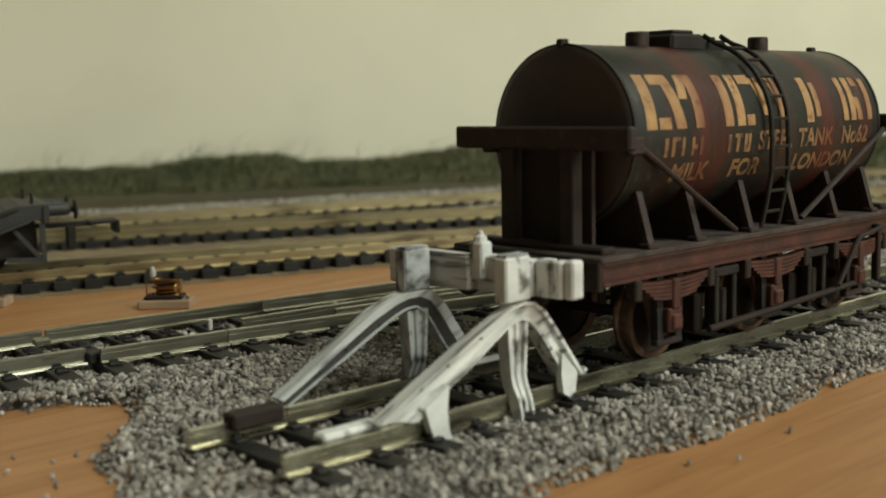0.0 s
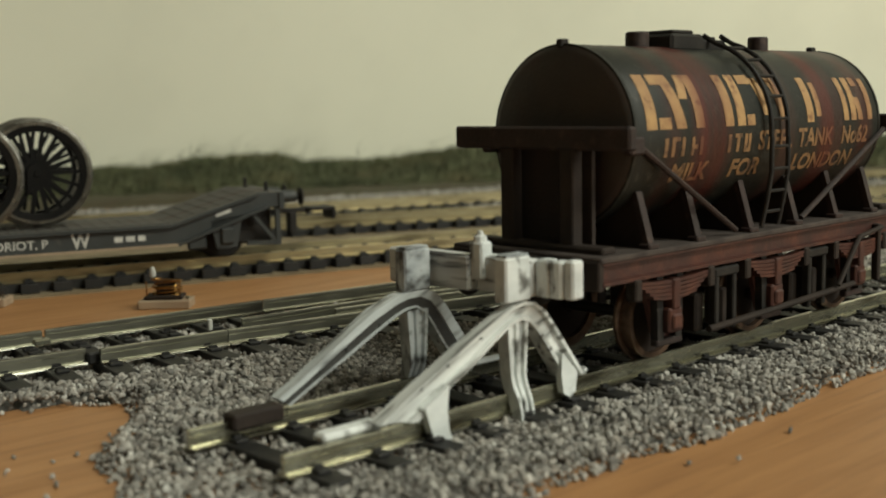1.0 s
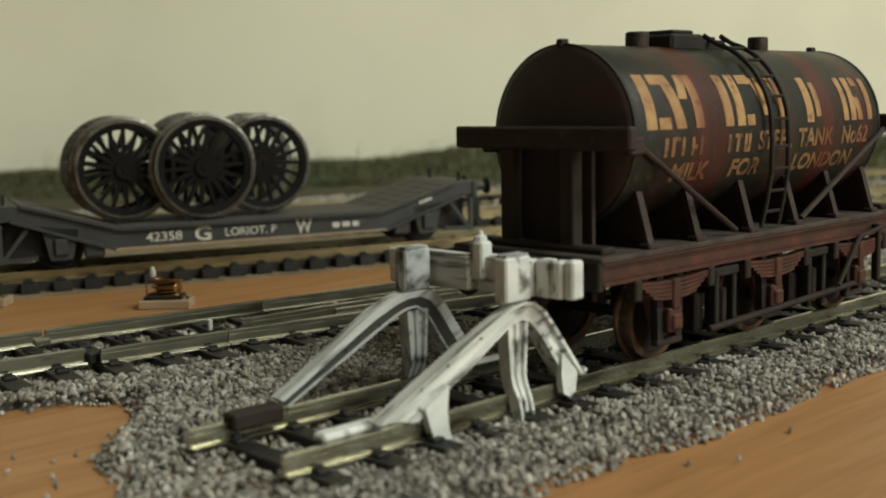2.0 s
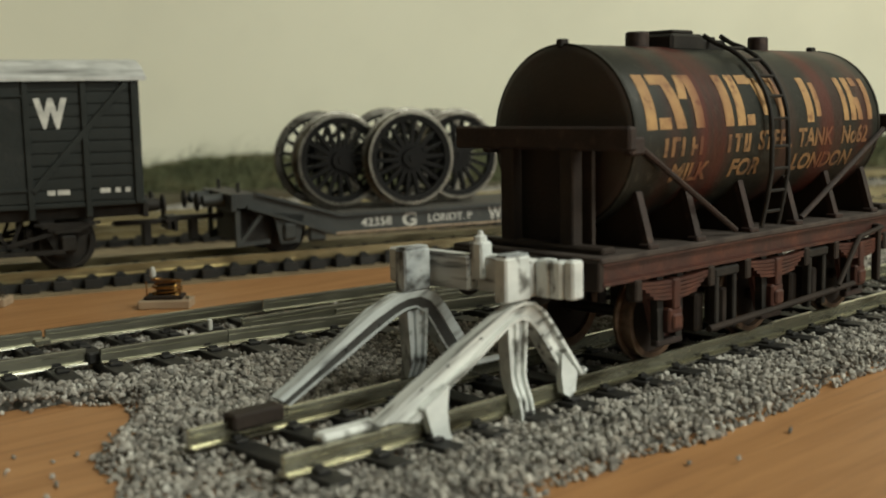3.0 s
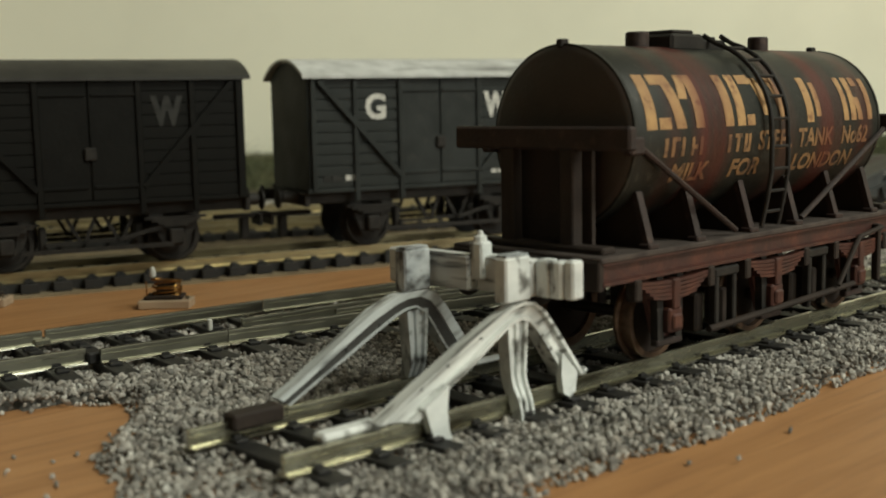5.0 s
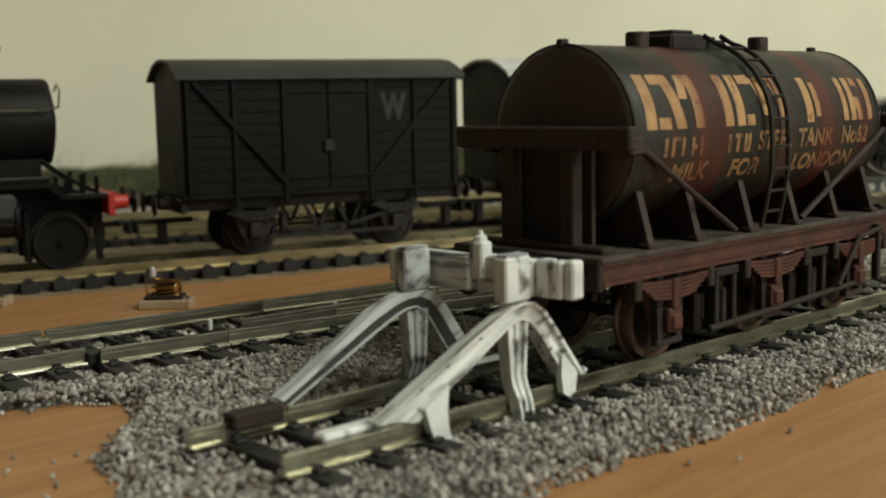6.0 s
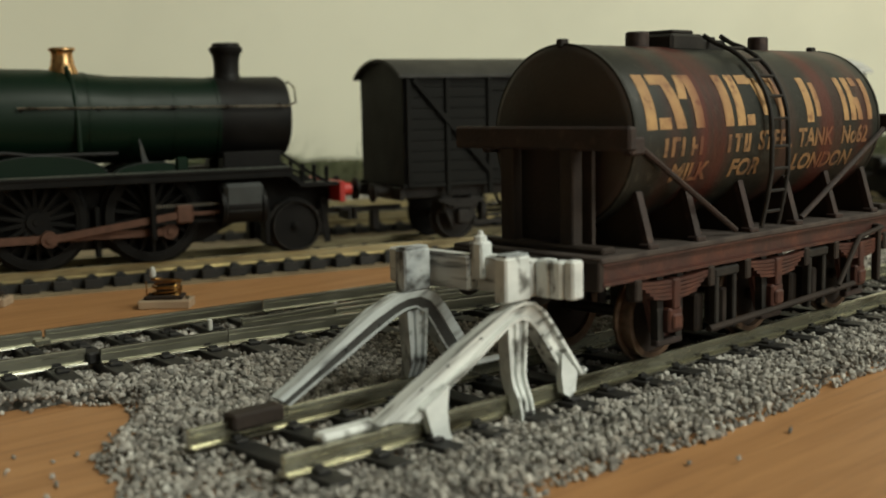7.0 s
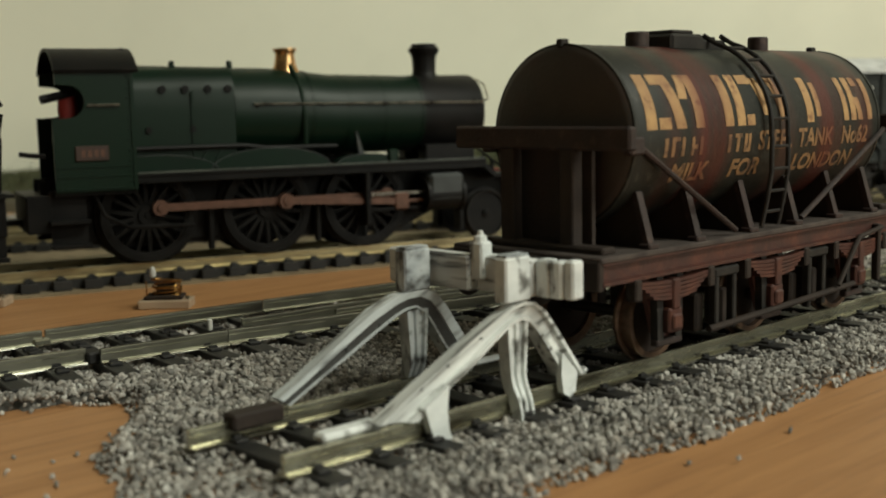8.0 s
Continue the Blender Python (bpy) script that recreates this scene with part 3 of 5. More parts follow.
# ---- buffer stop ----
def buffer_stop():
    t = empty("buffer_stop", at(0, 0, 0), "chipped white bent-rail buffer stop with a timber beam", "buffer stop")
    for k, (y, dx) in enumerate(((0.0, 0.0), (17.3, -2.6))):
        o = -1 if k == 0 else 1
        # bent rail: up from the front, over the top and down behind; upper and lower edge station by station
        if k == 0:
            edges = ((13.6, 5.5, 19.6, 4.7), (17.8, 7.8, 21.4, 5.8), (22.7, 10.2, 25, 8.0), (27.7, 12.6, 29.7, 10.3), (31.9, 14.5, 32.9, 12.3), (35.1, 15.9, 35, 13.5), (37.4, 16.9, 36.7, 14.4), (39.6, 17.2, 38.6, 14.9), (41.6, 16.9, 40.2, 14.4), (43.8, 15.4, 41.8, 12.9), (45.8, 13.0, 43.4, 10.9), (49, 8.9, 45.6, 7.9), (52, 5.0, 47.5, 5.2))
        else:
            edges = ((11, 6.2, 12.6, 5.0), (14.2, 7.8, 15.6, 6.5), (17.6, 9.8, 18.6, 8.0), (22.6, 12.8, 23, 10.1), (27.7, 15.6, 27.4, 12.3), (31.9, 17.1, 31.4, 14.2), (34.6, 17.6, 33.4, 14.9), (37.2, 17.5, 35.2, 15.0), (39.4, 16.6, 36.8, 14.2), (41.4, 14.4, 38.4, 12.0), (44, 10.7, 40.2, 9.2), (46.5, 7.2, 42.2, 6.4), (48, 5.0, 43.6, 4.8))
        wide, cap, low, thin = (1.1, 0.17, 0.74, 0.45) if k == 0 else (1.0, 0.42, 0.84, 0.9)
        flanges = (((-1.0, 0.0), (1.0, 0.0), (1.0, cap), (0.5, cap + 0.07), (-0.5, cap + 0.07), (-1.0, cap)), ((-0.5, low), (0.5, low), (1.2, low + 0.08), (1.2, 1.0), (-1.2, 1.0), (-1.2, low + 0.08)))
        web = ((-thin, cap + 0.03), (thin, cap + 0.03), (thin, low + 0.06), (-thin, low + 0.06))

        def sweep(sec):
            bm = B()
            rings = [[bm.verts.new((x0 + (x1 - x0) * f, y + d * wide, z0 + (z1 - z0) * f)) for d, f in sec] for x0, z0, x1, z1 in edges]
            n = len(sec)
            for r0, r1 in zip(rings, rings[1:]):
                for j in range(n):
                    bm.faces.new((r0[j], r0[(j + 1) % n], r1[(j + 1) % n], r1[j]))
            bm.faces.new(rings[0])
            bm.faces.new(rings[-1][::-1])
            return bm
        bent = part("bent_rail", sweep(flanges[0]), RAILWHITE if k == 0 else WORNRAIL, t, "white painted bent rail with dark scratches")
        part("web", sweep(web), RAILWHITE if k == 0 else BAREWEB, bent, "" if k == 0 else "blackened web with flaked paint")
        part("lower_flange", sweep(flanges[1]), RAILWHITE if k == 0 else WORNRAIL, bent)
        # upright rail under the arch, ribbed like a rail and splayed to a foot outside the running rail
        path = ((0.0, 14.6, 2.0), (0.0, 12.5, 1.9), (0.0, 9.5, 1.65), (0.0, 7.4, 1.5), (0.25, 6.2, 1.45), (0.75, 5.1, 1.4), (1.3, 4.0, 1.35), (1.6, 2.8, 1.3), (1.75, 1.6, 1.35), (1.9, 0.4, 1.5))
        bm = B()
        rings = []
        for out, z, w in path:
            sec = ((-1.0, 1.15), (-0.7, 1.15), (-0.6, 0.6), (-0.2, 0.6), (-0.12, 1.0), (0.12, 1.0), (0.2, 0.6), (0.6, 0.6), (0.7, 1.15), (1.0, 1.15), (1.0, -0.9), (-1.0, -0.9))
            rings.append([bm.verts.new((38.1 + dx + c * w, y + o * out - d, z)) for c, d in sec])
        for r0, r1 in zip(rings, rings[1:]):
            for j in range(12):
                bm.faces.new((r0[j], r0[(j + 1) % 12], r1[(j + 1) % 12], r1[j]))
        bm.faces.new(rings[0])
        bm.faces.new(rings[-1][::-1])
        part("upright", bm, WHITE if k == 0 else WORNWHITE, t, "white ribbed upright bent out to a foot")
        # clamps that grip the running rail
        bm = prism(B(), [(20.2, 6.4), (24.4, 8.6), (24.0, 5.6), (24.2, 3.2), (25.0, 0.8), (23.6, 0.1), (21.8, 1.8), (20.8, 4.4)], "y", *sorted((y + o * 0.7, y + o * 2.0)))
        if k == 0:
            part("clamp", bm, WHITE, t)
        bm = prism(B(), [(46.2, 9.2), (49.4, 6.0), (49.0, 3.2), (47.8, 2.5), (46.4, 3.4), (46.0, 6.0)], "y", *sorted((y + o * 0.8, y + o * 1.9)))
        part("clamp", bm, WHITE, t)
        bm = box(B(), 3.4, 11.2, y - 2.0, y + 0.8, 3.5, 5.7, 0.3) if k else box(B(), 6.2, 15.2, y + 0.4, y + 2.8, 4.5, 5.6, 0.35)
        part("foot", bm, DARK if k else WHITE, t, "bare dark foot" if k else "")
        part("heel", box(B(), 49.6 + dx, 55.0 + dx, y + 0.7 - (k * 2.2), y + 1.9 - (k * 2.2), 4.4, 5.3, 0.3), WHITE, t)
        for x, z in ((20.4, 9.6), (25.0, 11.8), (31.0, 14.4), (46.4, 9.2)):
            part("bolt", lathe(B(), [(0.2, -1.25), (0.2, -0.8)], 8, "y", (x + dx, y, z - 0.9)), BAREWEB, t)
        # post standing on the arch
        post = part("post", box(B(), 35.8 + dx, 40.8 + dx, y - 1.2, y + 1.2, 17.3, 23.5, 0.3), WHITE if k == 0 else WORNWHITE, t, "white timber post with worn blackened edges")
        part("post_cap", box(B(), 36.1 + dx, 40.5 + dx, y - 1.0, y + 1.0, 23.4, 23.85, 0.12), WORNWHITE, post)
    # beam of timber blocks, a little askew with the posts
    for y0, y1, q in ((-7.1, -5.4, 0.2), (-5.35, -3.3, 0.0), (-3.25, -0.9, 0.12), (-0.85, 9.4, 0.05), (9.45, 19.6, 0.0), (19.65, 25.4, 0.1)):
        sk = -0.15 * (y0 + y1) / 2
        part("timber_block", box(B(), 41.3 + sk + q, 43.9 + sk, y0, y1, 17.6, 22.7 + q, 0.3), WHITE if y1 < 0 else BEAMWHITE, t, "white beam timber with cracked paint")
    bm = box(B(), 39.8, 42.2, 7.4, 10.0, 19.2, 24.6, 0.3)
    lathe(bm, [(1.0, 24.5), (0.9, 25.3), (0.45, 25.6), (0.4, 26.1), (0.0, 26.2)], 8, "z", (41.0, 8.7, 0))
    part("lamp_block", bm, WHITE, t, "white lamp block on the beam")
    return t


buffer_stop()


# ---- coil on a block, between the tracks ----
def wire_coil(m):
    t = empty("wire_coil", m, "small brass wire coil on a pale wooden block", "coil", "coils beside the track")
    part("block", box(B(), -5.8, 5.8, -3.0, 3.0, 0, 2.0, 0.25), PALEWOOD, t, "pale wooden block")
    part("base_plate", box(B(), -4.4, 4.0, -2.4, 2.4, 2.15, 3.0, 0.2), DARK, t)
    part("core", box(B(), -1.8, 2.4, -1.1, 1.1, 2.9, 6.2, 0.3), DARK, t)
    for k in range(7):
        z = 3.2 + k * 0.5
        rr = 1 + 0.12 * math.sin(k * 2.3)
        pts = [(0.3 + rr * 2.9 * math.copysign(abs(math.cos(a)) ** 0.6, math.cos(a)), rr * 1.9 * math.copysign(abs(math.sin(a)) ** 0.6, math.sin(a)), z + 0.3 * math.sin(a + k * 1.7)) for a in [2 * math.pi * i / 20 for i in range(21)]]
        part("winding", tube(B(), pts, 0.2, 6), BRASS, t, "", True)
    for x in (-3.8, 3.4):
        part("pin", tube(B(), [(x, -1.8, 2.9), (x * 1.02, -1.8, 6.2)], 0.18, 6), BRASS, t)
    part("bead", lathe(B(), [(0, 6.8), (0.7, 7.1), (0.75, 8.2), (0.4, 9.2), (0, 9.4)], 10, "z", (-2.6, -0.6, 0)), CREAM, t, "white bead", True)
    part("screw", lathe(B(), [(0.5, 2.15), (0.45, 2.7), (0, 2.8)], 10, "z", (5.0, -1.2, 0)), BRIGHT, t, "", True)
    return t


coil = wire_coil(at(53.9, 121.2, 0, 0, 0, -42))
copy_thing(coil, at(26.7, 155.8, 0, 0, 0, -42))


# ---- wheels ----
def wheel_bm(r, flange=1.0, width=2.6, spokes=0, hub=0.16, rim=0.86, crank=0.0):
    """A wheel about the y axis, its face to -y. Returns tyre and middle; the spokes are made by spoke_parts."""
    ty = lathe(B(), [(r * rim, 0), (r - 0.15, 0), (r, 0.2), (r, width * 0.7), (r + flange * 0.9, width * 0.75), (r + flange, width * 0.85), (r + flange * 0.8, width), (r * rim, width), (r * rim, 0)], 48, "y")
    mid = B()
    if spokes:
        lathe(mid, [(r * rim + 0.05, width * 0.1), (r * (rim - 0.07), width * 0.12), (r * (rim - 0.07), width * 0.8), (r * rim + 0.05, width * 0.8), (r * rim + 0.05, width * 0.1)], 48, "y")
    else:
        lathe(mid, [(r * rim + 0.05, width * 0.35), (r * 0.6, width * 0.5), (r * 0.25, width * 0.35), (r * 0.25, width * 0.8), (r * rim + 0.05, width * 0.7)], 32, "y")
    lathe(mid, [(0.0, -0.25), (r * 0.07, -0.25), (r * 0.075, 0.0), (r * hub, 0.05), (r * hub, width), (0.0, width)], 20, "y")
    if crank:
        prism(mid, [(crank + r * 0.10 * math.cos(t), r * 0.10 * math.sin(t)) for t in [k * math.pi / 8 - math.pi / 2 for k in range(9)]] +
              [(r * hub * math.cos(t), r * hub * math.sin(t)) for t in [k * math.pi / 8 + math.pi / 2 for k in range(9)]], "y", 0.0, width * 0.7)
        lathe(mid, [(0.0, -0.3), (r * 0.045, -0.3), (r * 0.045, 0.3), (0, 0.3)], 10, "y", (crank, 0, 0))
    return ty, mid


def spoke_parts(r, width, count, hub, rim, material, parent, places):
    """Tapered spokes in a ring at each place, all on one mesh."""
    bm = B()
    c = [[bm.verts.new(q) for q in ((-w, width * 0.22, z), (w, width * 0.22, z), (w, width * 0.7, z), (-w, width * 0.7, z))] for z, w in ((r * hub * 0.8, r * 0.05), (r * rim - 0.3, r * 0.032))]
    for k in range(4):
        bm.faces.new((c[0][k], c[0][(k + 1) % 4], c[1][(k + 1) % 4], c[1][k]))
    bm.faces.new(c[0])
    bm.faces.new(c[1][::-1])
    first = part("spoke", bm, material, parent)
    for j, m in enumerate(places):
        for i in range(count):
            turn = m @ pose(0, 0, 0, 0, 360 * i / count, 0)
            if i or j:
                same("spoke", first, turn, parent)
            else:
                first.matrix_basis = turn


def wheelset(name, parent, x, z, r, tyre_mat, mid_mat, y0=8.65, y1=-8.65, **kw):
    """An axle with two wheels as one turning part, with tyres as its sub-parts."""
    ax = part(name, lathe(B(), [(0.9, y1 + 1.0), (0.9, y0 - 1.0)], 10, "y"), IRON, parent)
    ax.matrix_basis = at(x, 0, z)
    ty, mid = wheel_bm(r, **kw)
    w = kw.get("width", 2.6)
    a = part("tyre", ty, tyre_mat, ax, "", True)
    c = part("wheel_centre", mid, mid_mat, ax)
    a.matrix_basis = c.matrix_basis = at(0, y1 - w * 0.45, 0)
    for s, nm in ((a, "tyre"), (c, "wheel_centre")):
        same(nm, s, at(0, y0 + w * 0.45, 0, 0, 0, 180), ax)
    if kw.get("spokes"):
        spoke_parts(r, w, kw["spokes"], kw.get("hub", 0.16), kw.get("rim", 0.86), mid_mat, ax, (at(0, y1 - w * 0.45, 0), at(0, y0 + w * 0.45, 0, 0, 0, 180)))
    return ax


# ---- milk tank wagon on the siding ----
def tank_wagon():
    # thing space: x along, 0 at the tank's middle; y across, 0 between the rails; z over the board
    cx = 95.25
    t = empty("milk_tank_wagon", at(cx, 8.65, -1.0), "weathered six-wheeled railway tank wagon, black tank with rust-red streaks", "tank wagon")
    R, zc, hl = 13.7, 39.7, 37.1
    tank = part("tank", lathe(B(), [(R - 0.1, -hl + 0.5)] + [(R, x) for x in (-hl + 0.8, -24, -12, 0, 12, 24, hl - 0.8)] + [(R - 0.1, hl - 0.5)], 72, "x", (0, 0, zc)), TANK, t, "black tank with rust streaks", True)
    for s in (-1, 1):
        part("tank_end", lathe(B(), [(0.0, s * (hl + 0.5)), (R * 0.5, s * (hl + 0.45)), (R - 1.2, s * (hl + 0.15)), (R - 0.4, s * (hl - 0.1)), (R - 0.02, s * (hl - 0.5))], 72, "x", (0, 0, zc)), TANKEND, t, "dark brown tank end, toned for its shade", True)
    for x in (-hl + 0.6, hl - 0.6):
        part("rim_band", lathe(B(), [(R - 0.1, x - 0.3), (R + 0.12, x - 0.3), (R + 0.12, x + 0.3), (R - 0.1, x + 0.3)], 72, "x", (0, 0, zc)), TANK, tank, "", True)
    # top fittings
    top = zc + R
    for x, r in ((-18.3, 1.9), (17.2, 1.8)):
        part("filler_cap", lathe(B(), [(r, top - 0.7), (r, top + 2.0), (r - 0.25, top + 2.3), (0, top + 2.35)], 24, "z", (x, 0, 0)), BROWN, t, "rust-brown round filler cap", True)
    bm = box(B(), -13.6, -4.6, -3.4, 3.4, top - 0.8, top + 2.1, 0.5)
    box(bm, -12.4, -6.4, -2.6, 2.6, top + 2.0, top + 2.7, 0.3)
    box(bm, -4.7, 2.6, -2.8, 2.8, top - 0.6, top + 1.3, 0.3)
    box(bm, -2.8, 1.9, -1.4, 1.4, top + 1.2, top + 1.9, 0.3)
    part("manhole_cover", bm, IRON, t)
    for x in (-36.4, 36.0):
        part("lifting_lug", box(B(), x - 0.9, x + 0.9, -0.6, 0.6, top - 0.5, top + 0.8, 0.2), IRON, t)
    # end frames
    for s in (-1, 1):
        xe = s * 41.6
        x0, x1 = sorted((xe - 0.9, xe + 0.9))
        part("end_beam", box(B(), x0, x1, -17.2, 17.2, 38.0, 41.4, 0.35), BROWN, t, "heavy rust-brown cross beam")
        part("end_panel", box(B(), *sorted((s * 38.6, s * 39.4)), -8.0, 8.0, 23.2, 40.0), DARK, t)
        for y in (-5.9, 5.9):
            part("end_post", box(B(), x0 - 0.2, x1 + 0.2, y - 1.3, y + 1.3, 23.2, 38.2, 0.2), DARK, t)
        part("end_sill", box(B(), x0 - 0.6, x1 + 0.6, -13.0, 13.0, 23.3, 24.4, 0.3), DARK, t)
    # saddles along both sides
    for x in (-32.8, -20.8, -6.0, 8.0, 21.6, 35.0):
        for s in (-1, 1):
            bm = prism(B(), [(s * 13.9, 23.4), (s * 12.7, 23.4), (s * 10.6, 31.2), (s * 11.4, 31.7)], "x", x - 0.7, x + 0.7)
            box(bm, x - 1.2, x + 1.2, *sorted((s * 12.2, s * 14.3)), 23.3, 24.2, 0.2)
            part("saddle_bracket", bm, BROWN, t, "worn rust-edged saddle bracket")
        part("saddle_web", prism(B(), [(-12.7, 23.3), (12.7, 23.3), (10.6, 31.0), (7.0, 28.6), (0, 26.6), (-7.0, 28.6), (-10.6, 31.0)], "x", x - 0.45, x + 0.45), DARK, t)
    # tie rods
    for s in (-1, 1):
        for a, b in (((-36.4, 38.6), (-10.8, 24.2)), ((38.0, 38.6), (9.2, 24.4))):
            part("tie_rod", tube(B(), [(a[0], s * 13.9, a[1]), (b[0], s * 13.7, b[1])], 0.5, 8), BROWN, t, "thin worn tie rod", True)
        part("rod_shackle", box(B(), -39.0, -35.6, *sorted((s * 13.2, s * 14.8)), 37.2, 39.8, 0.3), BROWN, t)
    # ladder, bent over the tank
    def rung_at(ang, x, out=0.9):
        return (x, -(R + out) * math.sin(ang), zc + (R + out) * math.cos(ang))
    for x0 in (-2.5, 2.5):
        pts = [(x0, -1.8, top + 2.0)] + [rung_at(0.28 + k * 0.105, x0, 1.2) for k in range(14)]
        pts += [(x0, -15.0, 38.6), (x0, -15.0, 33), (x0 - 0.4, -14.4, 28), (x0 - 0.6, -13.6, 24.0)]
        part("ladder_rail", tube(B(), pts, 0.42, 8), IRON, t, "black curved ladder rail", True)
    for k in range(5):
        a = 0.45 + k * 0.25
        part("rung", tube(B(), [rung_at(a, -2.5, 1.2), rung_at(a, 2.5, 1.2)], 0.3, 6), IRON, t)
    for y, z in ((-15.0, 37.0), (-15.0, 33.4), (-14.6, 29.8), (-14.0, 26.4)):
        part("rung", tube(B(), [(-2.7, y, z), (2.3, y, z)], 0.3, 6), IRON, t)
    # deck and underframe
    part("deck", box(B(), -45.6, 45.6, -14.7, 14.7, 22.5, 23.4, 0.2), mat("dusty_deck", (0.060, 0.045, 0.038), (0.030, 0.021, 0.018), 300, 0.85, bump=0.4), t, "dusty flat deck edge")
    for s in (-1, 1):
        ch = [(13.0, 19.3), (14.5, 19.3), (14.5, 19.8), (13.7, 20.0), (13.7, 22.0), (14.5, 22.2), (14.5, 22.6), (13.0, 22.6)]
        bm = prism(B(), [(s * y, z) for y, z in ch], "x", -45.0, 45.0)
        part("solebar", bm, RUSTY, t, "rust-brown channel solebar")
        bm = box(B(), *sorted((s * 44.6, s * 45.9)), -14.5, 14.5, 18.6, 22.9, 0.2)
        part("headstock", bm, DARK, t)
        for y in (-7.0, 7.0):
            bm = lathe(B(), [(1.5, 45.7), (1.4, 47.8), (0.9, 47.9), (0.9, 49.7), (2.9, 49.8), (3.0, 50.3), (2.2, 50.7), (0, 50.8)], 20, "x")
            o = part("buffer", bm, DARK, t, "", True)
            o.matrix_basis = at(0, y, 19.6, 0, 0, 0 if s > 0 else 180)
    for x in (-28.0, 0.6, 29.2):
        wheelset("wheelset", t, x + (1.4 if x < -20 else 0.0), 5.6 + 6.4, 6.4, RIMBROWN, DARK, flange=0.8)
        for s in (-1, 1):
            y = s * 12.3
            o = part("axleguard", prism(B(), [(x - 5.2, 19.0), (x - 2.2, 19.0), (x - 1.7, 13.0), (x + 1.7, 13.0), (x + 2.2, 19.0), (x + 5.2, 19.0), (x + 2.2, 10.0), (x + 1.2, 9.4), (x - 1.2, 9.4), (x - 2.2, 10.0)], "y", *sorted((y, y - s * 0.8))), RUSTY, t)
            bm = box(B(), x - 1.7, x + 1.7, *sorted((s * 12.3, s * 14.7)), 10.4, 14.2, 0.3)
            box(bm, x - 1.2, x + 1.2, *sorted((s * 14.6, s * 15.2)), 10.9, 13.3, 0.3)
            part("axlebox", bm, RUSTY, t)
            for q in (-1, 1):
                part("guard_leg", bar(B(), (x + q * 2.6, s * 12.9, 19.0), (x + q * 2.2, s * 12.9, 8.8), 1.3, 1.5, (1, 0, 0)), IRON, t)
            part("keep_plate", box(B(), x - 3.2, x + 3.2, *sorted((s * 12.2, s * 13.6)), 8.4, 9.5, 0.2), BROWN, t)
            bm = B()
            for k in range(5):
                ln = 9.2 - k * 0.95
                z = 18.6 - k * 0.62
                sag = 0.5
                prism(bm, [(x - ln, z - 0.1), (x - ln * 0.5, z - sag), (x, z - sag - 0.15), (x + ln * 0.5, z - sag), (x + ln, z - 0.1), (x + ln, z + 0.35), (x + ln * 0.5, z - sag + 0.5), (x, z - sag + 0.35), (x - ln * 0.5, z - sag + 0.5), (x - ln, z + 0.35)], "y", *sorted((s * 13.0, s * 14.6)))
            box(bm, x - 0.9, x + 0.9, *sorted((s * 12.8, s * 14.9)), 14.0, 18.6, 0.2)
            part("leaf_spring", bm, RUSTY, t, "rusty leaf spring")
            for q in (-9.2, 9.2):
                part("spring_hanger", box(B(), x + q - 0.8, x + q + 0.8, *sorted((s * 12.9, s * 14.9)), 16.2, 19.4, 0.25), DARK, t)
    for s in (-1, 1):
        for x in (-13.6, 14.8):
            bm = box(B(), x - 3.4, x + 3.4, *sorted((s * 12.4, s * 14.2)), 17.2, 18.8, 0.3)
            box(bm, x - 3.0, x - 1.9, *sorted((s * 12.6, s * 14.0)), 8.6, 17.4, 0.2)
            box(bm, x + 1.9, x + 3.0, *sorted((s * 12.6, s * 14.0)), 8.6, 17.4, 0.2)
            part("brake_hanger", bm, IRON, t)
            part("brake_block", box(B(), x - 4.6, x - 2.4, *sorted((s * 8.0, s * 11.5)), 8.4, 14.6, 0.4), DARK, t)
            part("brake_block", box(B(), x + 2.4, x + 4.6, *sorted((s * 8.0, s * 11.5)), 8.4, 14.6, 0.4), DARK, t)
        part("brake_rod", tube(B(), [(-19, s * 14.4, 9.5), (0, s * 14.5, 10.1), (27, s * 14.4, 11.0)], 0.55, 8), DARK, t, "", True)
        part("brake_lever", tube(B(), [(20, s * 15.2, 11.6), (25, s * 15.2, 17), (27.5, s * 15.2, 19.6), (36, s * 15.2, 20.6)], 0.45, 8), DARK, t, "", True)
        part("end_guard", box(B(), 34.8, 36.0, *sorted((s * 13.8, s * 15.2)), 10.6, 21.2, 0.2), DARK, t)
        part("brake_cylinder", lathe(B(), [(0, -4.5), (2.2, -4.4), (2.3, 4.4), (0, 4.5)], 16, "x", (0, s * 7.0, 16.4)), DARK, t, "", True)
    # lettering on the side: worn off where the rust runs
    def on_tank(x0, z0):
        def f(a, b, c):
            ang = math.asin(max(-1, min(1, (z0 - zc) / R))) + b / R
            rr = R + 0.03 + max(c, 0)
            return (x0 + a, -rr * math.cos(ang), zc + rr * math.sin(ang))
        return f
    return t, tank, on_tank


wagon, tank, on_tank = tank_wagon()


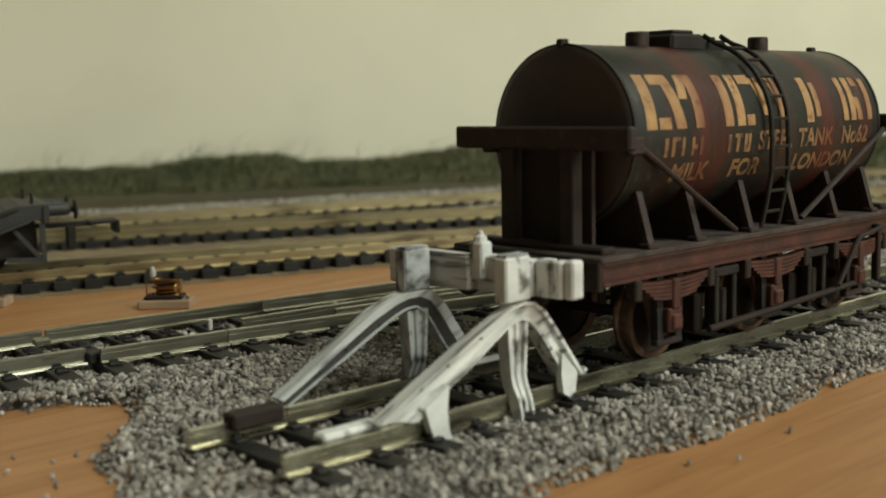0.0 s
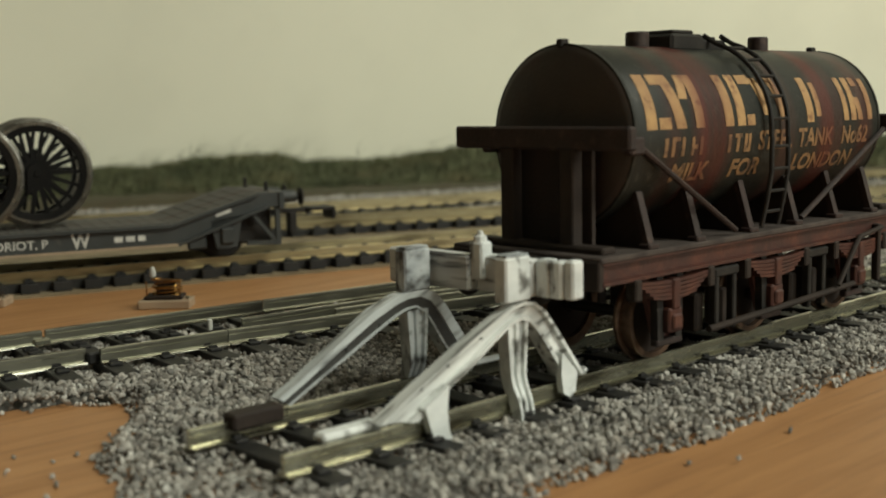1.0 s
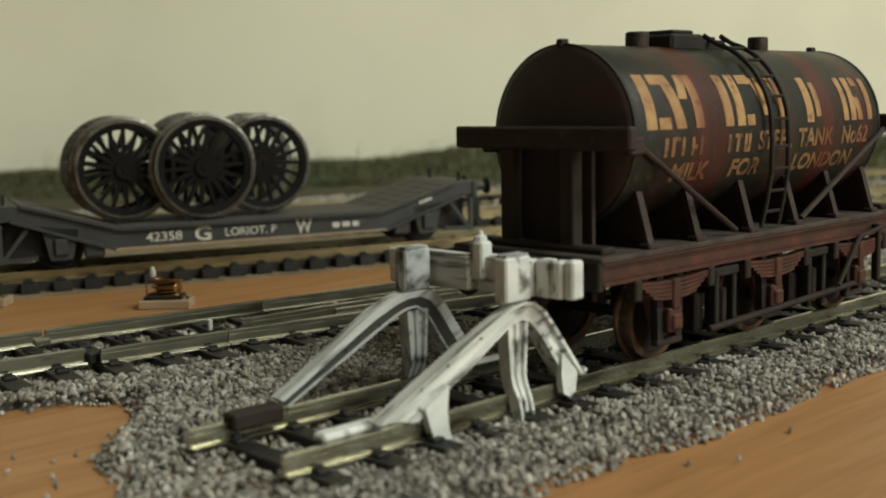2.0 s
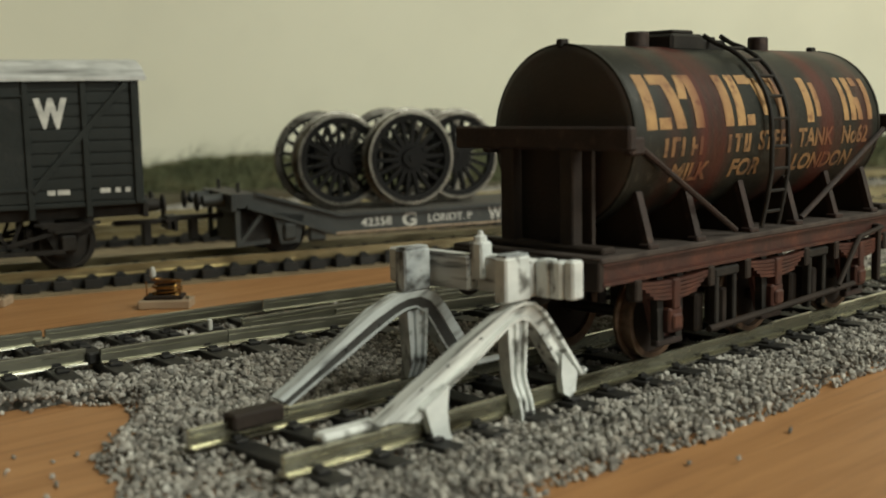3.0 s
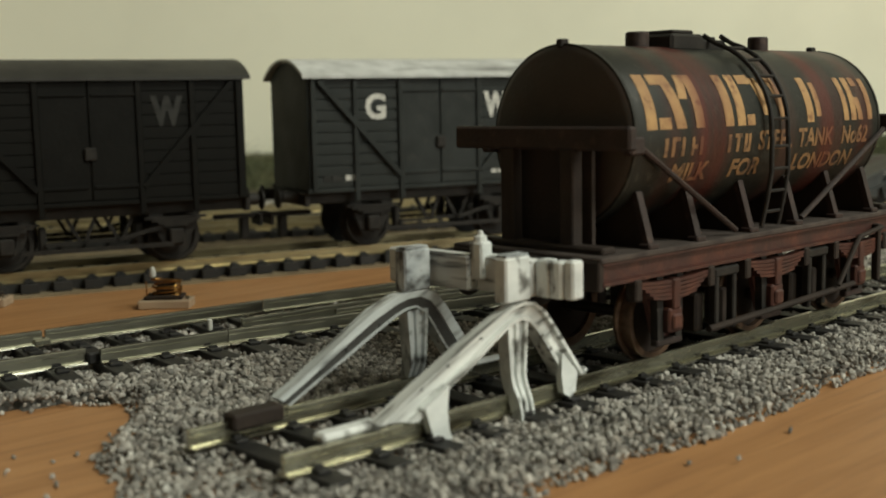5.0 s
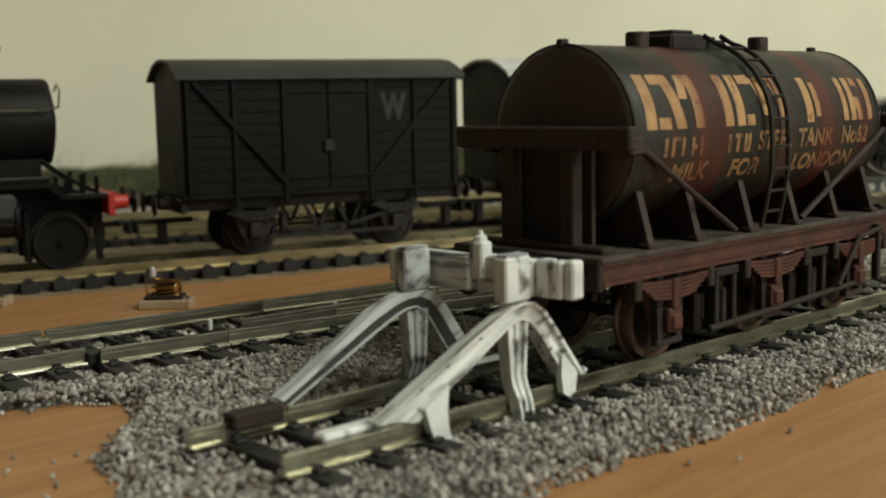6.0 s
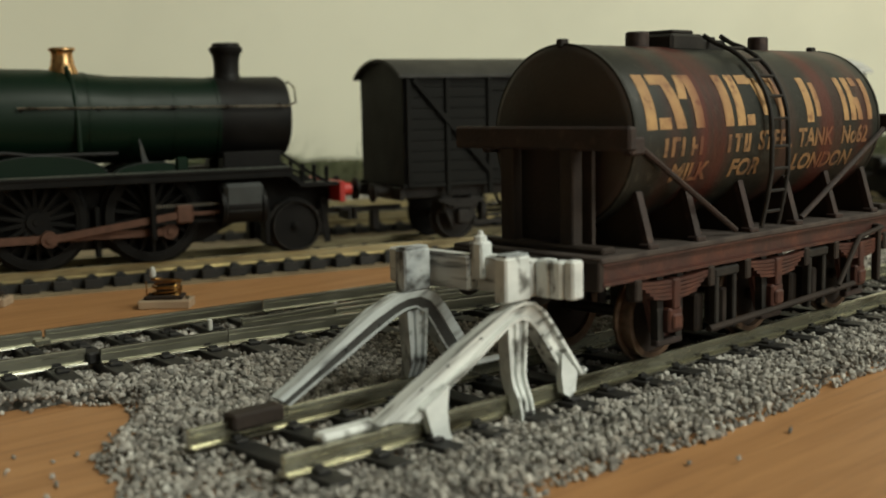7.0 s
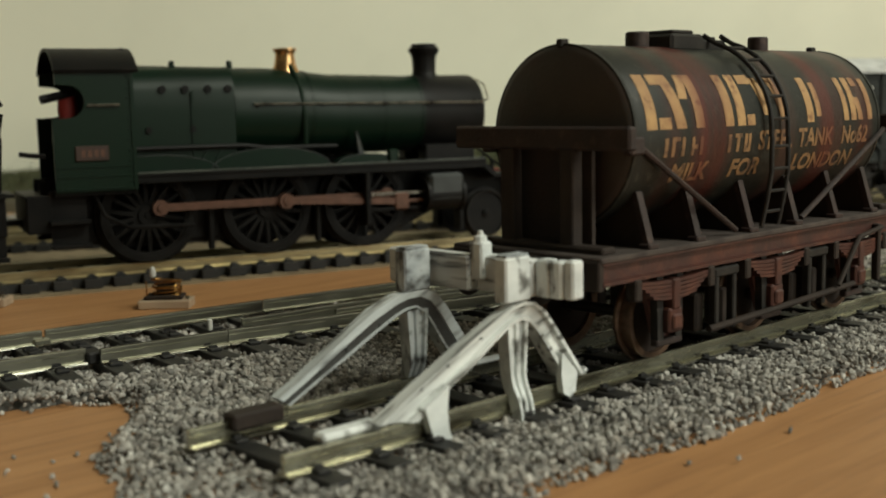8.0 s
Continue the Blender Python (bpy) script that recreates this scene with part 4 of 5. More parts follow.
def tank_lettering():
    """The big top row and the trade word below it as plain worn strokes, the rest in letters."""
    row = on_tank(0, 39.7)

    def stroke(name, xb, xt, w, y0, y1, material, label=""):
        """A painted bar round the tank, from xb below to xt above."""
        bm = B()
        n = 8
        vs = [[bm.verts.new(row(xb + (xt - xb) * i / n + a, y0 + (y1 - y0) * i / n, 0.05)) for a in (-w / 2, w / 2)] for i in range(n + 1)]
        for p, q in zip(vs, vs[1:]):
            bm.faces.new((p[0], p[1], q[1], q[0]))
        part(name, bm, material, tank, label)
    lo, hi = 0.9, 9.6
    for xb, xt, w, y0, y1 in ((-32.7, -32.7, 2.5, lo, hi), (-28.8, -28.8, 3.9, 7.8, hi), (-29.4, -29.4, 2.9, lo, 2.6), (-25.4, -27.3, 2.5, lo, hi), (-23.9, -22.7, 2.2, 5.4, hi), (-20.6, -20.9, 2.2, lo, hi),
                              (-12.7, -12.7, 2.3, lo, hi), (-9.3, -9.2, 2.3, lo, hi), (-5.7, -5.6, 3.4, 7.8, hi), (-6.5, -6.5, 2.2, lo, 2.6), (-1.4, -3.0, 2.2, 2.4, hi - 0.6), (3.6, 1.9, 2.2, 1.4, hi - 0.4),
                              (12.0, 12.0, 2.2, lo, hi - 0.6), (14.9, 14.9, 1.6, 1.8, hi - 1.6), (24.4, 24.4, 1.7, lo, hi - 0.6), (27.1, 27.3, 1.9, lo, hi - 0.6), (29.9, 29.9, 2.0, 7.2, hi - 0.6), (29.6, 28.8, 1.7, lo, 5.0), (33.0, 33.2, 1.7, lo, hi - 0.8)):
        stroke("painted_stroke", xb, xt, w, y0, y1, LETTER, "worn yellow painted stroke")
    for x, w in ((-29.2, 0.8), (-27.4, 0.8), (-24.9, 0.8), (-22.4, 0.7), (-20.2, 0.8), (-12.6, 0.8), (-10.2, 0.8), (-8.0, 0.8), (-6.9, 0.7)):
        stroke("painted_bar", x, x, w, -3.2, -0.4, DIMLETTER)
    for x, w, y in ((-26.8, 2.0, -0.6), (-22.0, 1.4, -1.9), (-10.2, 2.0, -0.6), (-7.4, 1.6, -3.0)):
        stroke("painted_bar", x, x, w, y - 0.3, y + 0.3, DIMLETTER)
    word("steel_lettering", "STEEL", 3.0, DIMLETTER, tank, on_tank(1.0, 37.9), 0.95, bend=True, bold=0.12)
    word("tank_lettering", "TANK", 3.0, DIMLETTER, tank, on_tank(13.9, 37.9), 1.0, bend=True, bold=0.12)
    word("number_lettering", "No62", 3.0, DIMLETTER, tank, on_tank(27.6, 37.9), 0.95, bend=True, bold=0.12)
    word("milk_lettering", "MILK", 2.9, DIMLETTER, tank, on_tank(-22.0, 33.8), 1.05, bend=True, bold=0.12)
    word("for_lettering", "FOR", 2.9, DIMLETTER, tank, on_tank(-6.6, 33.8), 1.1, bend=True, bold=0.12)
    word("london_lettering", "LONDON", 2.9, DIMLETTER, tank, on_tank(18.0, 33.8), 1.1, bend=True, bold=0.12)


tank_lettering()


# ---- the train: x forward, y away from the siding, z over the board ----
def side(s, a, b):
    return sorted((s * a, s * b))


def buffers(t, x, z, material, y=6.9, r=2.6, stock=None, length=6.0):
    for s in (-1, 1):
        for k in (-1, 1):
            st = part("buffer_stock", lathe(B(), [(1.9, 0), (1.7, 0.6), (1.55, length * 0.72), (1.25, length * 0.76)], 16, "x"), stock or material, t, "", True)
            st.matrix_basis = at(s * x, k * y, z, 0, 0, 0 if s > 0 else 180)
            part("buffer_head", lathe(B(), [(0.7, length * 0.4), (0.7, length - 0.8), (r, length - 0.7), (r, length - 0.3), (r * 0.7, length), (0, length + 0.1)], 20, "x"), material, st, "", True)


def coupling(t, x, s, z, reach=0.0):
    bm = box(B(), *side(s, x - 6, x + 7.5), -1.0, 1.0, z - 0.7, z + 0.5, 0.2)
    box(bm, *side(s, x + 6.2, x + 9.6 + reach), -4.0, 4.0, z - 0.2, z + 0.6, 0.2)
    box(bm, *side(s, x + 8.6 + reach, x + 9.6 + reach), -4.0, 4.0, z - 2.6, z + 0.4, 0.2)
    box(bm, *side(s, x + 1.0, x + 3.2), -1.6, 1.6, z - 6.0, z - 0.5, 0.3)
    part("coupling", bm, IRON, t, "black hook coupling")


def well_wagon():
    t = empty("well_wagon", None, "grey low machinery wagon with sloping ends and white lettering", "wagon")
    zb, zt, ze = RT + 4.0, RT + 9.4, RT + 15.4
    for s in (-1, 1):
        # girder: well, slopes and ends in one piece with its flanges
        out = [(-63, ze - 3.4), (-60, ze - 3.4), (-36, zb), (36, zb), (60, ze - 3.4), (63, ze - 3.4), (63, ze), (57.5, ze), (34.5, zt - 0.6), (-34.5, zt - 0.6), (-57.5, ze), (-63, ze)]
        bm = prism(B(), out, "y", *side(s, 13.0, 14.0))
        part("girder", bm, GREYPAINT, t)
        for a, b, c in (((-57.5, ze), (-34.5, zt - 0.6), "slope_flange"), ((34.5, zt - 0.6), (57.5, ze), "slope_flange"), ((-34.5, zt - 0.6), (34.5, zt - 0.6), "top_flange"),
                        ((-36, zb + 0.3), (36, zb + 0.3), "bottom_flange"), ((-60, ze - 3.2), (-36, zb + 0.2), "slope_flange"), ((36, zb + 0.2), (60, ze - 3.2), "slope_flange")):
            p, q = (a[0], s * 14.1, a[1]), (b[0], s * 14.1, b[1])
            part(c, bar(B(), p, q, 1.7, 0.35 if c == "bottom_flange" else 0.7), PALEWOOD if c == "bottom_flange" else GREYPAINT, t, "thin pale lower edge" if c == "bottom_flange" else "")
    # deck boards
    first = part("deck_board", box(B(), -1.68, 1.68, -13.4, 13.4, -0.5, 0.0, 0.12), DECK, t)
    first.matrix_basis = at(-32.6, 0, zt + 0.1)
    for k in range(1, 20):
        same("deck_board", first, at(-32.6 + 3.43 * k, 0, zt + 0.1))
    for s in (-1, 1):
        a = math.degrees(math.atan2(ze - zt + 0.6, 23))
        for k in range(7):
            f = (k + 0.5) / 7
            same("deck_board", first, at(s * (34.5 + 23 * f), 0, zt - 0.1 + (ze - zt + 0.4) * f, 0, -s * a, 0))
        for k in range(2):
            same("deck_board", first, at(s * (59.4 + 3.3 * k), 0, ze + 0.15))
        part("headstock", box(B(), *side(s, 62.6, 64.2), -14.4, 14.4, ze - 4.2, ze + 0.2, 0.2), GREYPAINT, t)
        for y in (-13.4, 13.4):
            part("corner_strut", bar(B(), (s * 62.4, y, ze - 4), (s * 62.4, y, RT + 2.4), 1.2, 1.2, (1, 0, 0)), GREYPAINT, t)
            part("corner_strut", bar(B(), (s * 62.2, y, RT + 3), (s * 54.0, y, RT + 3.4), 1.0, 1.0), GREYPAINT, t)
            part("corner_strut", bar(B(), (s * 61.8, y, RT + 3.2), (s * 56.0, y, RT + 10.2), 0.8, 1.0), GREYPAINT, t)
            bm = prism(B(), [(s * 44.5, RT + 9.5), (s * 53.0, RT + 10.5), (s * 51.2, RT + 2.6), (s * 46.0, RT + 2.6)], "y", y - 0.6, y + 0.6)
            part("axleguard", bm, GREYPAINT, t)
            part("axlebox", box(B(), *side(s, 47.0, 50.4), y - 1.5, y + 1.5, RT + 3.6, RT + 7.6, 0.4), GREYPAINT, t)
            part("brake_guard", box(B(), *side(s, 38.5, 43.4), y - 0.7, y + 0.7, RT + 2.6, RT + 6.4, 0.5), GREYPAINT, t)
        # black box put in for the shade behind the struts
        part("end_underframe", box(B(), *side(s, 52.0, 61.4), -11.0, 11.0, RT + 3.0, RT + 11.6, 0.4), IRON, t, "dark block added for the shade behind the struts")
        wheelset("wheelset", t, s * 48.6, RT + 5.2, 5.2, IRON, IRON, flange=0.8)
        coupling(t, 68.6, s, RT + 9.6, 4.0 if s > 0 else 0.0)
        for y in (-9.5, 9.5):
            part("lamp_iron", box(B(), *side(s, 60.4, 61.2), y - 0.5, y + 0.5, ze, ze + 2.6, 0.1), IRON, t)
    buffers(t, 64.2, RT + 13.8, IRON, stock=GREYPAINT, r=2.3, length=7.4)

    def on_side(x0, z0):
        return lambda a, b, c: (x0 + a, -14.0 - 0.04 - max(c, 0), z0 + b)
    zm = RT + 6.4
    word("running_number", "42358", 2.2, CREAM, t, on_side(-24.0, zm), 1.15, bold=0.04)
    word("company_letter", "G", 3.3, CREAM, t, on_side(-14.2, zm), 1.35, bold=0.10)
    word("type_lettering", "LORIOT. P", 2.0, CREAM, t, on_side(-1.8, zm), 1.05, bold=0.03)
    word("company_letter", "W", 3.3, CREAM, t, on_side(12.6, zm), 0.85, bold=0.10)
    for x0, w in ((21.6, 2.0), (24.4, 2.2), (27.2, 1.8)):
        part("load_mark", box(B(), x0 - w / 2, x0 + w / 2, -14.09, -14.0, zm - 0.65, zm + 0.65), CREAM, t, "small white lettering")
    part("load_mark", bar(B(), (46.0, -14.12, RT + 10.6), (50.0, -14.12, RT + 11.7), 0.2, 0.7), CREAM, t)
    return t


def load_wheels(v):
    t = empty("driving_wheelset", None, "black spoked driving wheels with worn steel tyres on the wagon", "wheels", "wheelsets on the well wagon")
    part("axle", lathe(B(), [(1.6, -8), (1.6, 8)], 14, "y"), IRON, t, "", True)
    r = 12.9 if v < 0 else 12.4
    ty, mid = wheel_bm(r, 0.9, 3.0, 18, 0.2, 0.93, 4.4)
    a = part("tyre", ty, TYRE, t, "dull worn steel tyre", True)
    c = part("wheel_centre", mid, BLACK, t)
    a.matrix_basis = c.matrix_basis = at(0, -10, 0)
    same("tyre", a, at(0, 10, 0, 0, 0, 180))
    same("wheel_centre", c, at(0, 10, 0, 0, 0, 180))
    spoke_parts(r, 3.0, 18, 0.2, 0.86, BLACK, t, (at(0, -10, 0), at(0, 10, 0, 0, 0, 180)))
    part("rim", lathe(B(), [(r * 0.80, 0.3), (r * 0.93, 0.15), (r * 0.93, 2.4), (r * 0.80, 2.2), (r * 0.80, 0.3)], 48, "y"), BLACK, t, "", True).matrix_basis = at(0, -10, 0)
    return t


def goods_van(label, paint, roof_mat, marks, gap=0.12, group="vans in the train"):
    t = empty("goods_van", None, label, "van", group)
    hl, zb, ze = 38.8, RT + 15.0, RT + 44.2
    part("body", box(B(), -hl + 0.5, hl - 0.5, -14.9, 14.9, zb, ze - 0.4, 0.2), paint, t)
    # roof
    n = 18
    arc = [(-16.6 + 33.2 * k / n, ze - 0.3 + 4.5 * (1 - abs(2 * k / n - 1) ** 2.3)) for k in range(n + 1)]
    bm = prism(B(), arc + [(y, z - 0.8) for y, z in arc[::-1]], "x", -hl - 1.0, hl + 1.0)
    part("roof", bm, roof_mat, t, "", True)
    # arched tops of the ends
    for s in (-1, 1):
        part("end_arch", prism(B(), [(y * 0.93, z - 0.7) for y, z in arc] + [(14.8, ze - 1.2), (-14.8, ze - 1.2)], "x", *side(s, hl - 1.6, hl - 0.4)), paint, t)
    # planks of the sides
    spans = ((-37.0, -25.6), (-24.4, -12.4), (12.4, 24.4), (25.6, 37.0))
    rows = 10
    ph = (ze - zb - 1.6) / rows
    kinds = {}
    for s in (-1, 1):
        for x0, x1 in spans:
            w = round(x1 - x0, 2)
            for k in range(rows):
                z = zb + 0.8 + ph * (k + 0.5)
                m = at((x0 + x1) / 2, s * 14.9, z)
                if w not in kinds:
                    kinds[w] = part("plank", box(B(), -w / 2, w / 2, -0.28, 0.28, -ph / 2 + gap, ph / 2 - gap, 0.08), paint, t)
                    kinds[w].matrix_basis = m
                else:
                    same("plank", kinds[w], m, t)
        for x in (-36.8, -25.0, -11.9, 11.9, 25.0, 36.8):
            part("post", box(B(), x - 0.7, x + 0.7, *side(s, 14.8, 15.9), zb - (2.8 if abs(x) < 30 else 0.2), ze - 0.6, 0.15), paint, t)
        for d in (-1, 1):
            part("strap", bar(B(), (d * 35.2, s * 15.75, ze - 1.6), (d * 12.4, s * 15.75, zb + 3.6), 0.9, 1.3), paint, t)
            dr = part("door", box(B(), *side(d, 0.2, 11.2), *side(s, 14.8, 15.35), zb + 0.9, ze - 1.0, 0.12), paint, t)
            part("door_rail", box(B(), *side(d, 0.8, 11.4), *side(s, 15.2, 15.8), ze - 4.6, ze - 4.0, 0.1), paint, dr)
            part("door_rail", box(B(), *side(d, 0.8, 11.4), *side(s, 15.2, 15.8), zb + 3.6, zb + 4.3, 0.1), paint, dr)
        part("door_catch", box(B(), -1.4, 1.4, *side(s, 15.2, 16.2), zb + 10, zb + 13, 0.3), IRON, t)
        part("lower_rail", box(B(), -hl, hl, *side(s, 14.6, 15.5), zb - 0.4, zb + 0.7, 0.15), paint, t)
        part("solebar", box(B(), -hl + 0.4, hl - 0.4, *side(s, 11.6, 12.8), zb - 3.2, zb - 0.3, 0.15), IRON, t)
        for x in (-20.0, 20.0):
            y = s * 11.9
            part("axleguard", prism(B(), [(x - 6.6, zb - 3), (x - 3.0, zb - 3), (x - 2.0, RT + 5.5), (x + 2.0, RT + 5.5), (x + 3.0, zb - 3), (x + 6.6, zb - 3), (x + 2.6, RT + 3.2), (x - 2.6, RT + 3.2)], "y", *sorted((y, y + s * 0.8))), IRON, t)
            bm = box(B(), x - 1.8, x + 1.8, *side(s, 12.4, 14.6), RT + 4.4, RT + 8.2, 0.4)
            part("axlebox", bm, IRON, t)
            bm = B()
            for k in range(4):
                ln = 7.6 - k * 1.5
                box(bm, x - ln, x + ln, *side(s, 12.6, 14.4), RT + 10.6 - k * 0.6, RT + 11.1 - k * 0.6)
            part("leaf_spring", bm, IRON, t)
            part("brake_shoe", box(B(), x - math.copysign(8.6, x) - 0.9, x - math.copysign(8.6, x) + 0.9, *side(s, 8.0, 10.6), RT + 3.5, RT + 10.0, 0.4), IRON, t)
        # brake gear between the wheels
        for a, b in (((-6, 12), (-2.5, 5.6)), ((1, 12), (-2.0, 5.6)), ((3, 12), (6.5, 5.8)), ((10, 12), (7.0, 5.8)), ((-11, 6.0), (11, 6.4))):
            part("brake_hanger", bar(B(), (a[0], s * 11.4, RT + a[1]), (b[0], s * 11.4, RT + b[1]), 0.8, 0.8), IRON, t)
        part("brake_lever", bar(B(), (-17, s * 14.2, RT + 4.6), (19, s * 14.2, RT + 4.6), 0.9, 1.0), IRON, t)
        part("brake_lever", bar(B(), (6, s * 13.4, RT + 6.4), (24, s * 13.4, RT + 10.6), 0.8, 0.9), IRON, t)
    for s in (-1, 1):
        part("headstock", box(B(), *side(s, hl - 0.9, hl + 0.5), -14.2, 14.2, zb - 3.6, zb - 0.2, 0.2), IRON, t)
        wheelset("wheelset", t, s * 20.0, RT + 6.2, 6.2, IRON, IRON, flange=0.8)
        coupling(t, hl + 0.4, s, RT + 9.0)
    buffers(t, hl + 0.5, RT + 13.6, IRON, length=5.6)

    def on_side(x0, z0):
        return lambda a, b, c: (x0 + a, -15.22 - max(c, 0), z0 + b)
    for ch, x, m, h in marks:
        word("company_letter", ch, h, m, t, on_side(x, RT + 35.6), 1.0 if ch == "G" else 0.74, bold=0.32 if ch == "G" else 0.5)
    return t, on_side


def locomotive():
    t = empty("steam_locomotive", None, "dark green tender engine with black smokebox and copper-capped safety valve", "locomotive")
    r = 11.3
    ax = RT + r
    # boiler, lathed in rings with a slope towards the front
    seg = 40

    def barrel(name, rings, material, label=""):
        bm = B()
        rr = []
        for x, rad, zc in rings:
            rr.append([bm.verts.new((x, rad * math.cos(2 * math.pi * k / seg), RT + zc + rad * math.sin(2 * math.pi * k / seg))) for k in range(seg)])
        for a, b in zip(rr, rr[1:]):
            for k in range(seg):
                bm.faces.new((a[k], a[(k + 1) % seg], b[(k + 1) % seg], b[k]))
        bm.faces.new(rr[0])
        bm.faces.new(rr[-1][::-1])
        return part(name, bm, material, t, label, True)
    barrel("boiler", [(-8, 11.4, 35.0), (4, 11.3, 34.9), (10, 11.0, 34.7), (21, 10.4, 34.1), (46.5, 10.0, 33.9)], GREEN, "dark green tapered boiler")
    barrel("smokebox", [(46.3, 10.15, 33.9), (64.4, 10.15, 33.9), (65.4, 9.6, 33.9)], BLACK, "sooty black smokebox")
    barrel("smokebox_door", [(65.3, 8.4, 33.9), (65.9, 7.8, 33.9), (66.6, 4.5, 33.9), (66.9, 0.6, 33.9)], BLACK)
    for x, rad, zc in ((-7.4, 11.6, 35.0), (14.0, 10.95, 34.5), (24.0, 10.42, 34.05), (35.0, 10.3, 33.95), (46.2, 10.2, 33.9)):
        barrel("boiler_band", [(x - 0.4, rad, zc), (x + 0.4, rad, zc)], GREEN)
    # firebox with its square shoulders
    def firebox(x):
        k = (x + 34) / 26
        w, top = 11.2 + 0.3 * k, 46.9 - 0.6 * k
        return [(-w, 22), (-w, 36), (-w + 0.3, 40.5), (-w + 1.6, 43.6), (-w + 4.0, 45.7), (-w + 7, top), (w - 7, top), (w - 4, 45.7), (w - 1.6, 43.6), (w - 0.3, 40.5), (w, 36), (w, 22)]
    bm = B()
    rr = [[bm.verts.new((x, y, RT + z)) for y, z in firebox(x)] for x in (-34, -16, -8)]
    for a, b in zip(rr, rr[1:]):
        for k in range(12):
            bm.faces.new((a[k], a[(k + 1) % 12], b[(k + 1) % 12], b[k]))
    bm.faces.new(rr[0])
    bm.faces.new(rr[-1][::-1])
    part("firebox", bm, GREEN, t, "", True)
    for x in (-26.3, -20.6, -14.8, -9.6):
        part("washout_plug", lathe(B(), [(0.95, -11.6), (0.95, -11.0)], 10, "y", (x, 0, RT + 41.0)), BLACK, t)
    for x in (-30, -19):
        part("washout_plug", lathe(B(), [(0.8, -11.8), (0.8, -11.0)], 10, "y", (x, 0, RT + 31.5)), BLACK, t)
    for x in (-22, -7):
        part("top_plug", lathe(B(), [(0.8, RT + 46), (0.7, RT + 47.8), (0, RT + 48)], 10, "z", (x, -4, 0)), GREEN, t)
    # chimney, safety valve bonnet
    part("chimney", lathe(B(), [(5.2, 41.6 + RT), (4.6, 43.0 + RT), (3.6, 43.9 + RT), (3.25, 45.2 + RT), (3.4, 48.6 + RT), (3.8, 49.8 + RT), (4.3, 50.4 + RT), (4.35, 51.3 + RT), (3.7, 51.6 + RT), (3.5, 52.4 + RT), (2.6, 52.4 + RT), (2.6, 49 + RT), (0, 49 + RT)], 28, "z", (51, 0, 0)), BLACK, t, "black chimney", True)
    part("safety_valve_bonnet", lathe(B(), [(4.2, 44.2 + RT), (3.6, 45.6 + RT), (2.9, 47.2 + RT), (2.55, 49.4 + RT), (2.7, 50.2 + RT), (3.2, 50.6 + RT), (3.2, 51.1 + RT), (2.0, 51.3 + RT), (2.0, 50 + RT), (0, 50 + RT)], 28, "z", (9.6, 0, 0)), COPPER, t, "polished copper safety valve bonnet", True)
    part("top_feed", tube(B(), [(10.0, -2.6, RT + 46.6), (10.4, -6.4, RT + 43.6), (10.6, -9.6, RT + 39.4), (10.8, -11.0, RT + 34), (11, -10.6, RT + 27)], 0.7, 8), GREEN, t, "", True)
    part("handrail", tube(B(), [(-3, -11.9, RT + 37.2), (20, -10.6, RT + 36.9), (63.6, -10.9, RT + 36.6), (66.8, -8.9, RT + 37.4), (67.8, -5, RT + 41.2), (67.8, 0, RT + 42.8), (67.8, 5, RT + 41.2)], 0.28, 6), BRIGHT, t, "thin metal handrail", True)
    for x in (-2, 16, 34, 48, 62):
        part("handrail_knob", lathe(B(), [(0.0, -11.7), (0.6, -11.4), (0.6, -10.8), (0.4, -9.0)], 8, "y", (x, 0.6 if x > 10 else 0, RT + 36.8)), BLACK, t)
    # running plate, splashers, front
    for s in (-1, 1):
        part("running_plate", box(B(), -35, 63, *side(s, 6.5, 14.8), RT + 20.7, RT + 21.6, 0.15), BLACK, t)
        # reflected light on the plate's edge, made as a pale strip
        part("plate_edge", box(B(), -34, 62.5, *side(s, 14.5, 14.95), RT + 21.5, RT + 21.9), EDGEGLINT, t, "pale strip painted as the running plate's highlight")
        part("valance", box(B(), -35, 63, *side(s, 13.6, 14.5), RT + 19.2, RT + 20.8, 0.1), BLACK, t)
        for x, w, h in ((-29.0, 16, 4.2), (1.0, 16, 5.0), (27.8, 9, 2.6)):
            pts = [(x + w * math.cos(a), RT + 21.4 + h * math.sin(a)) for a in [math.pi * k / 14 for k in range(15)]]
            sp = part("splasher", prism(B(), pts, "y", *side(s, 8.6, 12.6)), GREEN, t)
            # grey tube along the rim, painted in as the splasher's edge highlight
            part("beading", tube(B(), [(px, s * 12.6, pz) for px, pz in pts], 0.12, 6), GREYPAINT, sp, "", True)
        part("sand_box", box(B(), 46.5, 62, *side(s, 4.5, 9.6), RT + 20.8, RT + 25.6, 0.3), BLACK, t)
        bm = prism(B(), [(62, RT + 20.9), (64.5, RT + 19.5), (66.5, RT + 17.4), (77, RT + 17.2), (77, RT + 16.4), (66, RT + 16.4), (63.6, RT + 18.4), (62, RT + 19.4)], "y", *side(s, 3.0, 14.0))
        part("front_step", bm, BLACK, t)
        part("pipe", tube(B(), [(62, s * 8.0, RT + 25.4), (69, s * 7.0, RT + 20.5), (75, s * 6.4, RT + 17.4)], 0.4, 6), BLACK, t, "", True)
        for x, h in ((67.5, 3.6), (71, 4.8), (74.5, 4.2)):
            part("lamp_iron", tube(B(), [(x, s * 9.5, RT + 17), (x, s * 9.5, RT + 17 + h)], 0.55, 6), BLACK, t)
